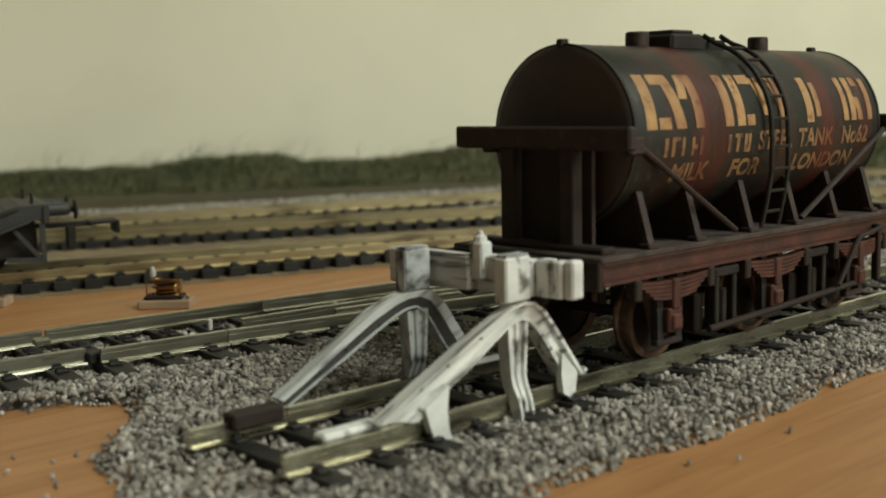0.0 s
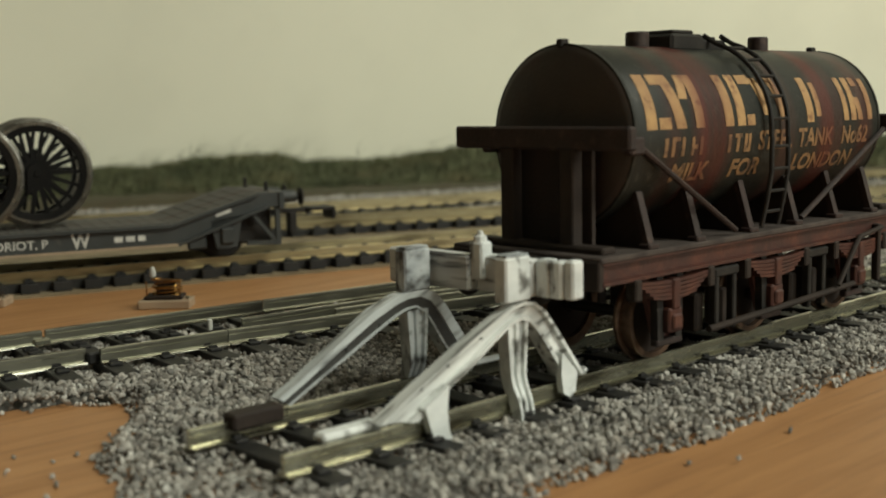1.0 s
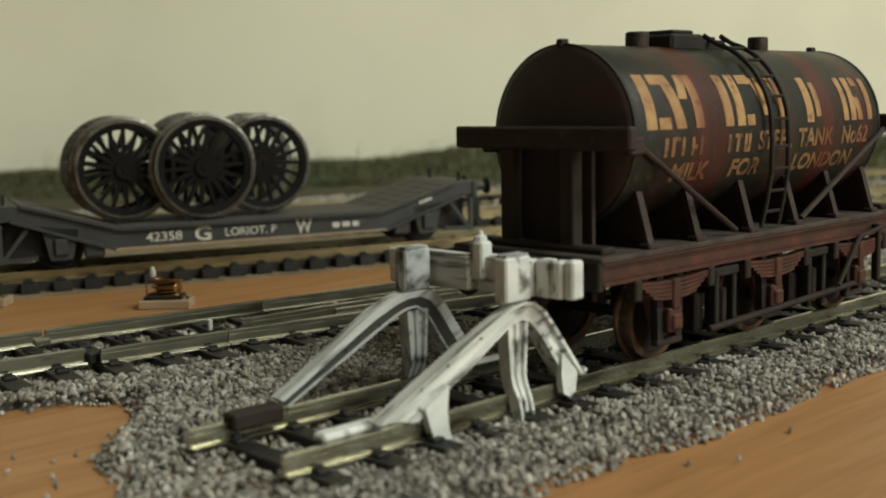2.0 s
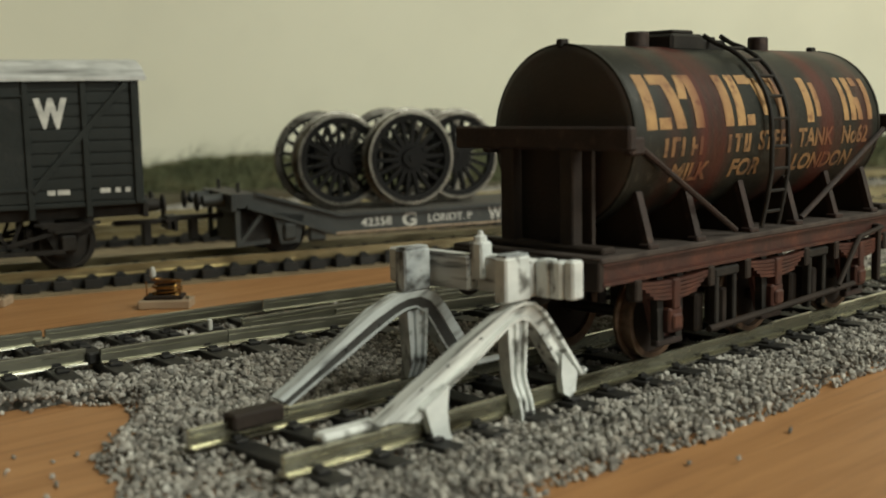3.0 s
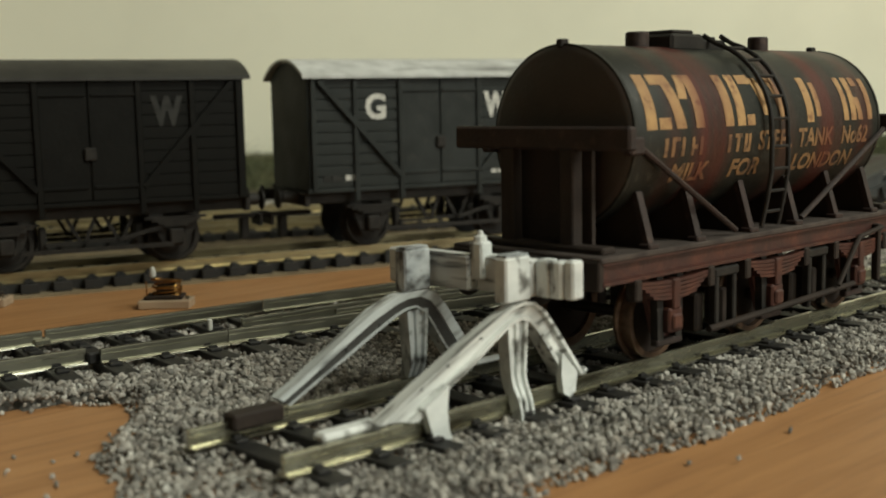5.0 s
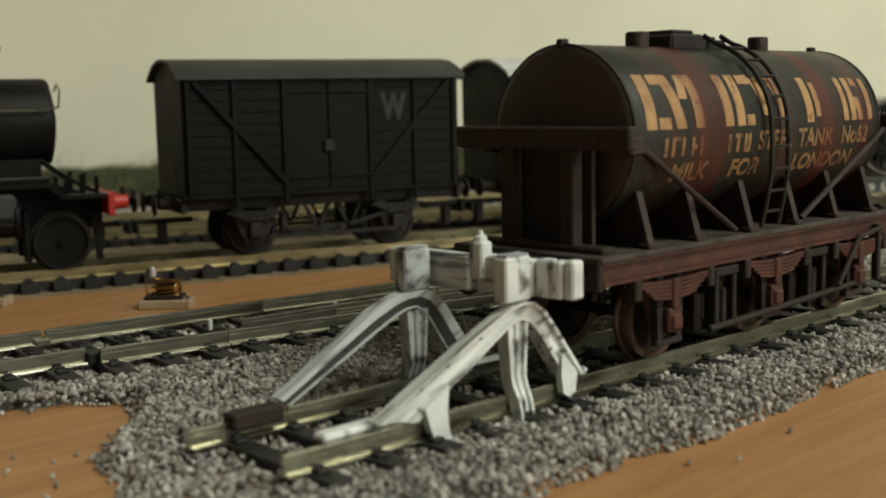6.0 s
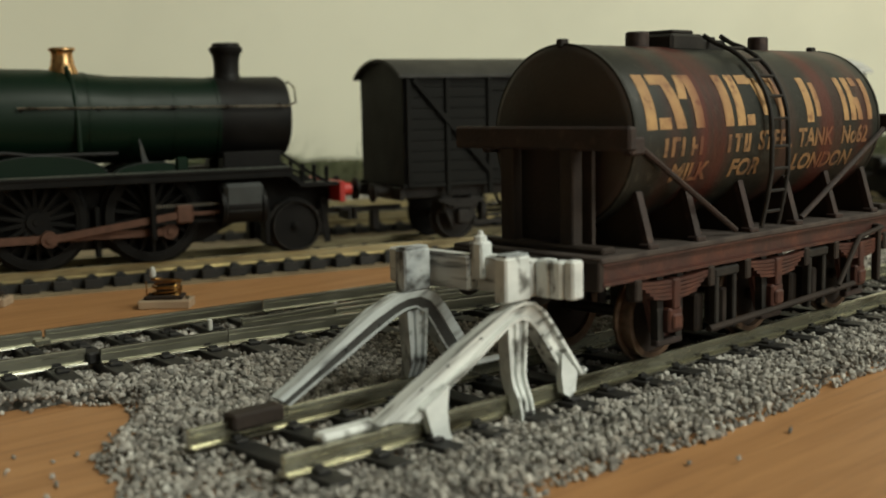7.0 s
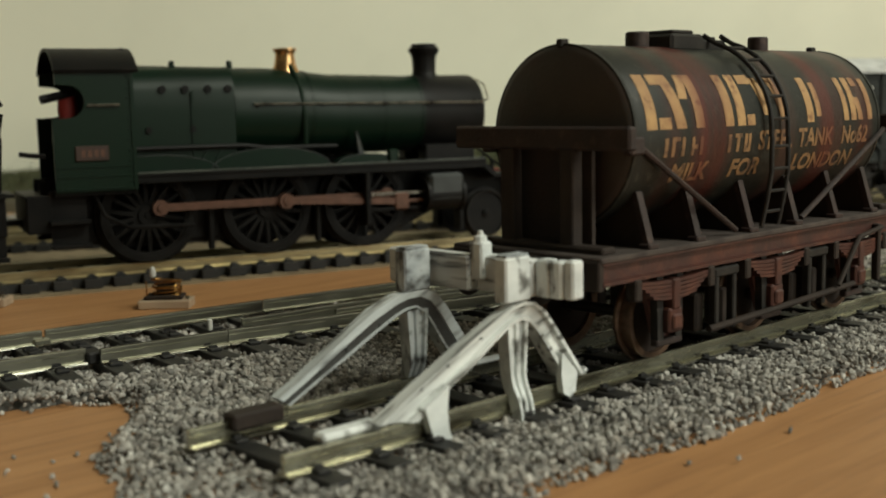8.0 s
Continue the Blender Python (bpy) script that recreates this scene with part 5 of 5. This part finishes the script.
        part("cylinder", lathe(B(), [(0, 44.2), (4.6, 44.2), (4.6, 45.2), (4.1, 45.4), (4.1, 54.6), (4.6, 54.8), (4.6, 55.8), (0, 55.9)], 24, "x", (0, s * 11.8, RT + 12.4)), BLACK, t, "", True)
        part("cylinder_casing", box(B(), 44.8, 55.2, *side(s, 8.0, 15.8), RT + 10.6, RT + 18.2, 0.9), GREYPAINT, t, "plain dark grey cylinder casing")
        for z in (9.4, 13.4):
            part("slide_bar", box(B(), 27.5, 44.6, *side(s, 11.6, 12.6), RT + z - 0.35, RT + z + 0.35), TYRE if z > 10 else BLACK, t)
        part("slide_bar_bracket", box(B(), 26.4, 27.8, *side(s, 7, 14.2), RT + 5.5, RT + 20, 0.2), BLACK, t)
        part("slide_bar_bracket", prism(B(), [(26.0, RT + 20.8), (28.4, RT + 20.8), (26.6, RT + 25.0), (25.2, RT + 29.5), (24.8, RT + 29.5)], "y", *side(s, 10.8, 12)), GREYPAINT, t)
        part("pony_guard", box(B(), 57.0, 58.6, *side(s, 5, 9.0), RT + 2, RT + 14, 0.3), BLACK, t)
        # frame plates deepened to block the bright ground behind the spokes
        part("frame_plate", prism(B(), [(-56, RT + 20.4), (-56, RT + 8.5), (-40, RT + 3.6), (40, RT + 3.6), (52, RT + 9), (76, RT + 10), (76, RT + 16), (62, RT + 20.4)], "y", *side(s, 5.6, 6.4)), BLACK, t)
    part("boiler_pipe", tube(B(), [(-34, -11.9, RT + 27.2), (-6, -11.9, RT + 27.2), (0, -11.0, RT + 26.4), (20, -10.0, RT + 26.2)], 0.6, 8), BLACK, t, "", True)
    part("buffer_beam", box(B(), 76.2, 77.8, -14.6, 14.6, RT + 12.2, RT + 17.4, 0.2), RED, t, "red buffer beam")
    for y in (-7.2, 7.2):
        st = part("buffer_stock", lathe(B(), [(2.1, 77.6), (1.9, 78.4), (1.6, 82.0), (1.4, 82.2)], 18, "x", (0, y, RT + 14.8)), RED, t, "red buffer stock", True)
        part("buffer_head", lathe(B(), [(0.8, 82.0), (0.8, 83.3), (2.8, 83.4), (2.8, 83.9), (1.8, 84.2), (0, 84.3)], 20, "x", (0, y, RT + 14.8)), BLACK, st, "", True)
    coupling(t, 74, 1, RT + 9.0)
    # cab
    zr = RT
    cab = [(-53.2, zr + 18), (-34.2, zr + 18), (-34.2, zr + 45.6), (-52.0, zr + 45.6), (-52.2, zr + 42.4)]
    cut = [(-50.0, zr + 42.2)] + [(-49.4 + 3.8 * math.sin(math.pi * k / 10), zr + 38.5 + 3.7 * math.cos(math.pi * k / 10)) for k in range(11)] + [(-51.5, zr + 34.7), (-53.2, zr + 34.7)]
    for s in (-1, 1):
        part("cab_side", prism(B(), cab + cut, "y", *side(s, 13.8, 14.8)), GREEN, t, "dark green cab side sheet")
        for z in (18.4, 21.2, 23.4):
            part("cab_beading", box(B(), -53.0, -34.4, *side(s, 14.7, 15.0), zr + z, zr + z + 0.35), GREEN, t)
        part("cab_edge", box(B(), -34.9, -34.0, *side(s, 14.7, 15.1), zr + 18, zr + 45.4), GREEN, t)
        part("cab_handrail", tube(B(), [(-45.0, s * 15.3, zr + 37.6), (-37.5, s * 15.3, zr + 37.6)], 0.3, 6), BRIGHT, t)
        for k, z in enumerate((5.0, 10.6)):
            part("cab_step", box(B(), -55, -45.5, *side(s, 11.8, 15.0), zr + z, zr + z + 1.0, 0.15), BLACK, t)
        part("step_hanger", box(B(), -54.5, -46, *side(s, 11.2, 11.9), zr + 5, zr + 18.2), BLACK, t)
        pl = part("number_plate", box(B(), -48.4, -40.6, *side(s, 14.7, 15.3), zr + 25.0, zr + 28.4, 0.2), mat("plate_brown", (0.040, 0.020, 0.014), (0.028, 0.014, 0.010), 300, 0.5), t, "brown cast plate with worn bars")
        for k in range(4):
            part("plate_mark", box(B(), -47.0 + k * 1.5, -46.1 + k * 1.5, *side(s, 15.2, 15.4), zr + 25.9, zr + 27.5), RODSTEEL, pl)
    n = 16
    arc = [(-15.8 + 31.6 * k / n, zr + 45.6 + 5.4 * (1 - abs(2 * k / n - 1) ** 2.4)) for k in range(n + 1)]
    part("cab_roof", prism(B(), arc + [(y * 0.98, z - 0.7) for y, z in arc[::-1]], "x", -52.4, -32.8), BLACK, t, "black curved cab roof", True)
    part("cab_front", prism(B(), [(y * 0.94, z - 0.8) for y, z in arc] + [(14.4, zr + 18), (-14.4, zr + 18)], "x", -35.4, -34.4), GREEN, t)
    part("cab_floor", box(B(), -53.4, -34.4, -13.8, 13.8, zr + 17, zr + 18.2), BLACK, t)
    part("roof_rib", box(B(), -35.2, -34.0, -6, 6, zr + 49.4, zr + 50.9, 0.2), BLACK, t)
    part("backhead", box(B(), -41.5, -35.4, -9, 9, zr + 18, zr + 41, 1.5), BLACK, t)
    # red shape of unknown kind, made up as a plain rounded form
    bm = lathe(B(), [(0, 34), (2.0, 34.2), (2.4, 36.5), (2.2, 39), (1.4, 40.4), (0, 40.8)], 10, "z", (-48.5, -7.5, RT))
    part("cab_fitting", bm, CABRED, t, "plain red shape in the cab", True)
    part("regulator", tube(B(), [(-47, -9, zr + 40.6), (-52, -10, zr + 39.6), (-55, -10.5, zr + 39.0)], 1.0, 8), BLACK, t, "", True)
    part("cab_doorhandle", tube(B(), [(-55.2, -14.0, zr + 26.4), (-58, -14.2, zr + 26.6), (-61, -14.2, zr + 27.0)], 0.6, 6), BLACK, t)
    part("drag_box", box(B(), -60, -54, -12, 12, zr + 8.6, zr + 17.4, 0.3), BLACK, t)
    part("drawbar", box(B(), -70, -55, -2.5, 2.5, zr + 10, zr + 11.4, 0.2), BLACK, t)
    part("ashpan", box(B(), -28, -12, -7, 7, zr + 4.5, zr + 12, 0.4), BLACK, t)
    for k in range(11):
        z = zr + 20 + k * 2.4
        for s in (-1, 1):
            part("cab_rivet", lathe(B(), [(0.3, 0), (0.2, 0.2), (0, 0.25)], 6, "z"), GREEN, t).matrix_basis = at(-35.6, s * 14.82, z, 90 if s < 0 else -90, 0, 0)
    for s in (-1, 1):
        part("injector_pipe", tube(B(), [(-44, s * 12.6, zr + 17), (-42, s * 13.0, zr + 12), (-36, s * 13.0, zr + 9), (-20, s * 12.0, zr + 8.6)], 0.5, 6), BLACK, t, "", True)
        part("brake_hanger", box(B(), -15.6, -14.2, *side(s, 7.4, 9.6), zr + 2.0, zr + 14, 0.3), BLACK, t)
        part("brake_hanger", box(B(), 13.6, 15.0, *side(s, 7.4, 9.6), zr + 2.0, zr + 14, 0.3), BLACK, t)
        part("guard_iron", bar(B(), (73.5, s * 8.4, zr + 13), (74.6, s * 8.4, zr + 1.6), 0.8, 1.6, (1, 0, 0)), BLACK, t)
        part("lubricator", box(B(), 33.5, 36.5, *side(s, 11.5, 13.6), zr + 21.5, zr + 25.0, 0.5), GREEN, t)
        for x in (-17.0, -13.4):
            part("splasher_bracket", bar(B(), (x, s * 11.6, zr + 24.6), (x + 2.2, s * 11.4, zr + 27.0), 0.4, 0.5), GREEN, t)
    for x in (-19.0,):
        part("firebox_band", bar(B(), (x, -11.55, zr + 24), (x, -11.55, zr + 40.5), 0.6, 0.35, (0, 1, 0)), GREEN, t)
    # wheels and rods
    turning = []
    for x in (-31.0, 0.0, 27.8):
        turning.append((wheelset("driving_wheels", t, x, ax, r, BLACK, BLACK, flange=1.0, spokes=18, crank=4.6, hub=0.2, width=2.8), x, ax, r))
    turning.append((wheelset("pony_wheels", t, 65.6, RT + 6.3, 6.3, IRON, BLACK, flange=0.8, rim=0.94), 65.6, RT + 6.3, 6.3))
    rods = []
    for s in (-1, 1):
        y = s * 10.9
        bm = bar(B(), (-31, y, 0), (0, y, 0), 0.9, 1.8)
        bar(bm, (0, y, 0), (27.8, y, 0), 0.9, 1.8)
        for x in (-31.0, 0.0, 27.8):
            lathe(bm, [(1.9, y - 0.6), (1.9, y + 0.6)], 14, "y", (x, 0, 0))
            lathe(bm, [(0.8, y - 1.0), (0.8, y + 1.0)], 8, "y", (x, 0, 0.0))
        cr = part("coupling_rod", bm, RODSTEEL, t, "rusty brown coupling rod")
        bm = bar(B(), (0, y + s * 1.5, 0), (33.0, y + s * 1.5, 0), 0.8, 1.6)
        lathe(bm, [(1.9, y + s * 1.5 - 0.5), (1.9, y + s * 1.5 + 0.5)], 14, "y", (0, 0, 0))
        lathe(bm, [(0.9, y + s * 1.5 - 0.9), (0.9, y + s * 1.5 + 0.9)], 8, "y", (0, 0, 0))
        co = part("connecting_rod", bm, RODSTEEL, t, "rusty brown connecting rod")
        bm = box(B(), -2.0, 2.0, *sorted((y + s * 0.3, y + s * 2.2)), -2.2, 2.2, 0.4)
        box(bm, 1.5, 11.0, *sorted((y + s * 0.6, y + s * 1.5)), -0.4, 0.4)
        cr2 = part("crosshead", bm, RODSTEEL, t, "worn dull crosshead")
        rods.append((cr, co, cr2))
    return t, turning, rods


def tender():
    t = empty("tender", None, "dark green locomotive tender with black frames", "tender")
    z = RT
    part("tank", box(B(), -76, -2, -13.6, 13.6, z + 18.4, z + 34, 0.5), GREEN, t)
    for s in (-1, 1):
        part("coal_rail", prism(B(), [(-70, z + 33.8), (-6, z + 33.8), (-8, z + 36.5), (-12, z + 37.6), (-68, z + 37.6)], "y", *side(s, 13.0, 13.8)), GREEN, t)
        bm = box(B(), -77, 0, *side(s, 11.6, 12.6), z + 8.5, z + 18.4, 0.2)
        part("frame", bm, BLACK, t)
        part("footplate", box(B(), -78, 0, *side(s, 6, 15.2), z + 17.2, z + 18.5, 0.2), BLACK, t)
        part("step", box(B(), -6, 0, *side(s, 11.6, 14.6), z + 3.0, z + 4.0, 0.1), BLACK, t)
        part("step_hanger", box(B(), -5.4, -0.4, *side(s, 11.4, 12.2), z + 3.4, z + 17.4, 0.1), BLACK, t)
        part("handrail", tube(B(), [(-1.2, s * 13.8, z + 19), (-1.0, s * 13.8, z + 30), (0.2, s * 13.6, z + 36)], 0.5, 6), BLACK, t, "", True)
        for x in (-12, -40, -67):
            part("axlebox", box(B(), x - 2.4, x + 2.4, *side(s, 12.4, 14.6), z + 6.4, z + 10.6, 0.4), BLACK, t)
    part("front_plate", box(B(), -4.5, -2.4, -13, 13, z + 18.4, z + 38.5, 0.4), BLACK, t)
    part("lever", tube(B(), [(-1.5, -11.5, z + 18), (-0.6, -11.5, z + 30), (-1.6, -11.5, z + 37), (0.6, -11.5, z + 38.5)], 0.8, 8), BLACK, t, "", True)
    part("fall_plate", box(B(), -3, 2.6, -8, 8, z + 17, z + 17.8, 0.1), BLACK, t)
    part("coal", box(B(), -66, -10, -12, 12, z + 33, z + 36.4, 1.2), mat("coal", (0.012, 0.012, 0.012), (0.03, 0.03, 0.03), 400, 0.6, bump=1.0, bscale=500), t)
    turn = [(wheelset("tender_wheels", t, x, RT + 8.2, 8.2, BLACK, BLACK, flange=0.9, spokes=12), x, RT + 8.2, 8.2) for x in (-12, -40, -67)]
    return t, turn


low_wagon = well_wagon()
loads = [(load_wheels(v), x, v, a) for x, v, a in ((-31.5, 1.6, 40), (-12.6, -3.0, -33), (4.5, 1.6, 110))]
grey_van, on_van = goods_van("grey planked goods van with streaky white roof and white lettering", VANGREY, ROOFWHITE, [("G", -19.0, CREAM, 6.0), ("W", 17.5, CREAM, 6.0)])
for x0, w, z, m in ((-33.4, 2.0, 18.2, CABRED), (-30.8, 2.4, 18.2, CABRED), (-27.4, 1.6, 18.2, CREAM), (-25.4, 1.2, 18.2, CREAM)):
    part("running_number", box(B(), x0 - w / 2, x0 + w / 2, -15.36, -15.1, RT + z - 0.7, RT + z + 0.7), FAINT if m is CABRED else CREAM, grey_van, "small worn lettering")
for x0, w in ((16.6, 1.8), (19.4, 2.8), (29.0, 2.4), (32.0, 1.2), (34.4, 1.2)):
    part("load_mark", box(B(), x0 - w / 2, x0 + w / 2, -15.36, -15.1, RT + 17.6, RT + 18.7), CREAM, grey_van, "small white lettering")
dark_van, _ = goods_van("sooty dark goods van with dark grey roof and faint lettering", VANBLACK, ROOFGREY, [("W", 18.8, FAINT, 6.2)], 0.03)
engine, engine_wheels, engine_rods = locomotive()
engine_tender, tender_wheels = tender()


# stock heights and wheels stretched by this much to fit the camera's view
VIEWFIT = 1.05


def fit_height_to_view(thing):
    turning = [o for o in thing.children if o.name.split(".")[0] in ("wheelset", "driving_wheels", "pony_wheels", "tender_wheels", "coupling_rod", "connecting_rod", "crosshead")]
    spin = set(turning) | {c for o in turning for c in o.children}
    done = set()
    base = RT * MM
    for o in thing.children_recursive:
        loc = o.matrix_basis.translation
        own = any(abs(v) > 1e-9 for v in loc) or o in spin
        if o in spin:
            m = Matrix.Diagonal((VIEWFIT, 1, VIEWFIT, 1))
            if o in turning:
                o.matrix_basis.translation = Vector((loc.x, loc.y, base + VIEWFIT * (loc.z - base))) if loc.z else loc
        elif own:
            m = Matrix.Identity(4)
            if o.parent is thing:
                o.matrix_basis.translation = Vector((loc.x, loc.y, base + VIEWFIT * (loc.z - base)))
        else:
            m = Matrix.Translation((0, 0, base)) @ Matrix.Diagonal((1, 1, VIEWFIT, 1)) @ Matrix.Translation((0, 0, -base))
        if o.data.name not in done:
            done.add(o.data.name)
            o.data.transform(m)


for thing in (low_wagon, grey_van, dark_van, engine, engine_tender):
    fit_height_to_view(thing)


# ---- what moves ----
RUN = [(0.0, -485.0), (0.5, -455.7), (1.0, -426.7), (1.5, -398.6), (3.0, -312.6), (3.5, -283.0), (4.0, -253.4), (4.5, -223.6), (6.5, -102.2), (7.0, -72.6), (7.5, -43.3), (8.0, -15.0)]


def run_at(t):
    """Where the engine's middle axle is on the main line, mm, at t seconds."""
    ts, us = [a for a, _ in RUN], [b for _, b in RUN]
    return float(np.interp(t, ts, us))


def motions():
    beats = [k * 0.25 for k in range(33)]
    quick = [k * 0.1 for k in range(81)]

    def run(thing, ahead, v=0.0, z=0.0, ry=0.0):
        walk(thing, [(t, main(run_at(t) + ahead, v, z + UP, 0, ry)) for t in beats])

    run(engine, 0)
    run(engine_tender, -64.5)
    run(dark_van, 133.2)
    run(grey_van, 226.6)
    run(low_wagon, 350.8)
    for thing, x, v, a in loads:
        run(thing, 350.8 + x, v, RT + 23.5, a)

    def roll(axle, x, z, r, start=0.0):
        walk(axle, [(t, at(x, 0, z, 0, start + math.degrees((run_at(t) - run_at(8.0)) / r), 0)) for t in quick])

    for axle, x, z, r in engine_wheels:
        roll(axle, x, RT + r * VIEWFIT, r * VIEWFIT, -22.0)
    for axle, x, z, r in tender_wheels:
        roll(axle, x, RT + r * VIEWFIT, r * VIEWFIT)
    for wagon_ in (low_wagon, dark_van, grey_van):
        for part_ in wagon_.children:
            if part_.name.startswith("wheelset"):
                p = part_.matrix_basis.translation / MM
                roll(part_, p.x, p.z, p.z - RT)
    crank, ax = 4.6 * VIEWFIT, RT + 11.3 * VIEWFIT
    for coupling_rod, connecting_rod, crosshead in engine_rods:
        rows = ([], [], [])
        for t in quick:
            a = radians(-22.0) + (run_at(t) - run_at(8.0)) / (11.3 * VIEWFIT)
            px, pz = crank * math.cos(a), -crank * math.sin(a)
            reach = math.sqrt(33.0 ** 2 - pz ** 2)
            rows[0].append((t, at(px, 0, ax + pz)))
            rows[1].append((t, at(px, 0, ax + pz, 0, math.degrees(math.atan2(pz, reach)), 0)))
            rows[2].append((t, at(px + reach, 0, ax)))
        walk(coupling_rod, rows[0])
        walk(connecting_rod, rows[1])
        walk(crosshead, rows[2])


motions()
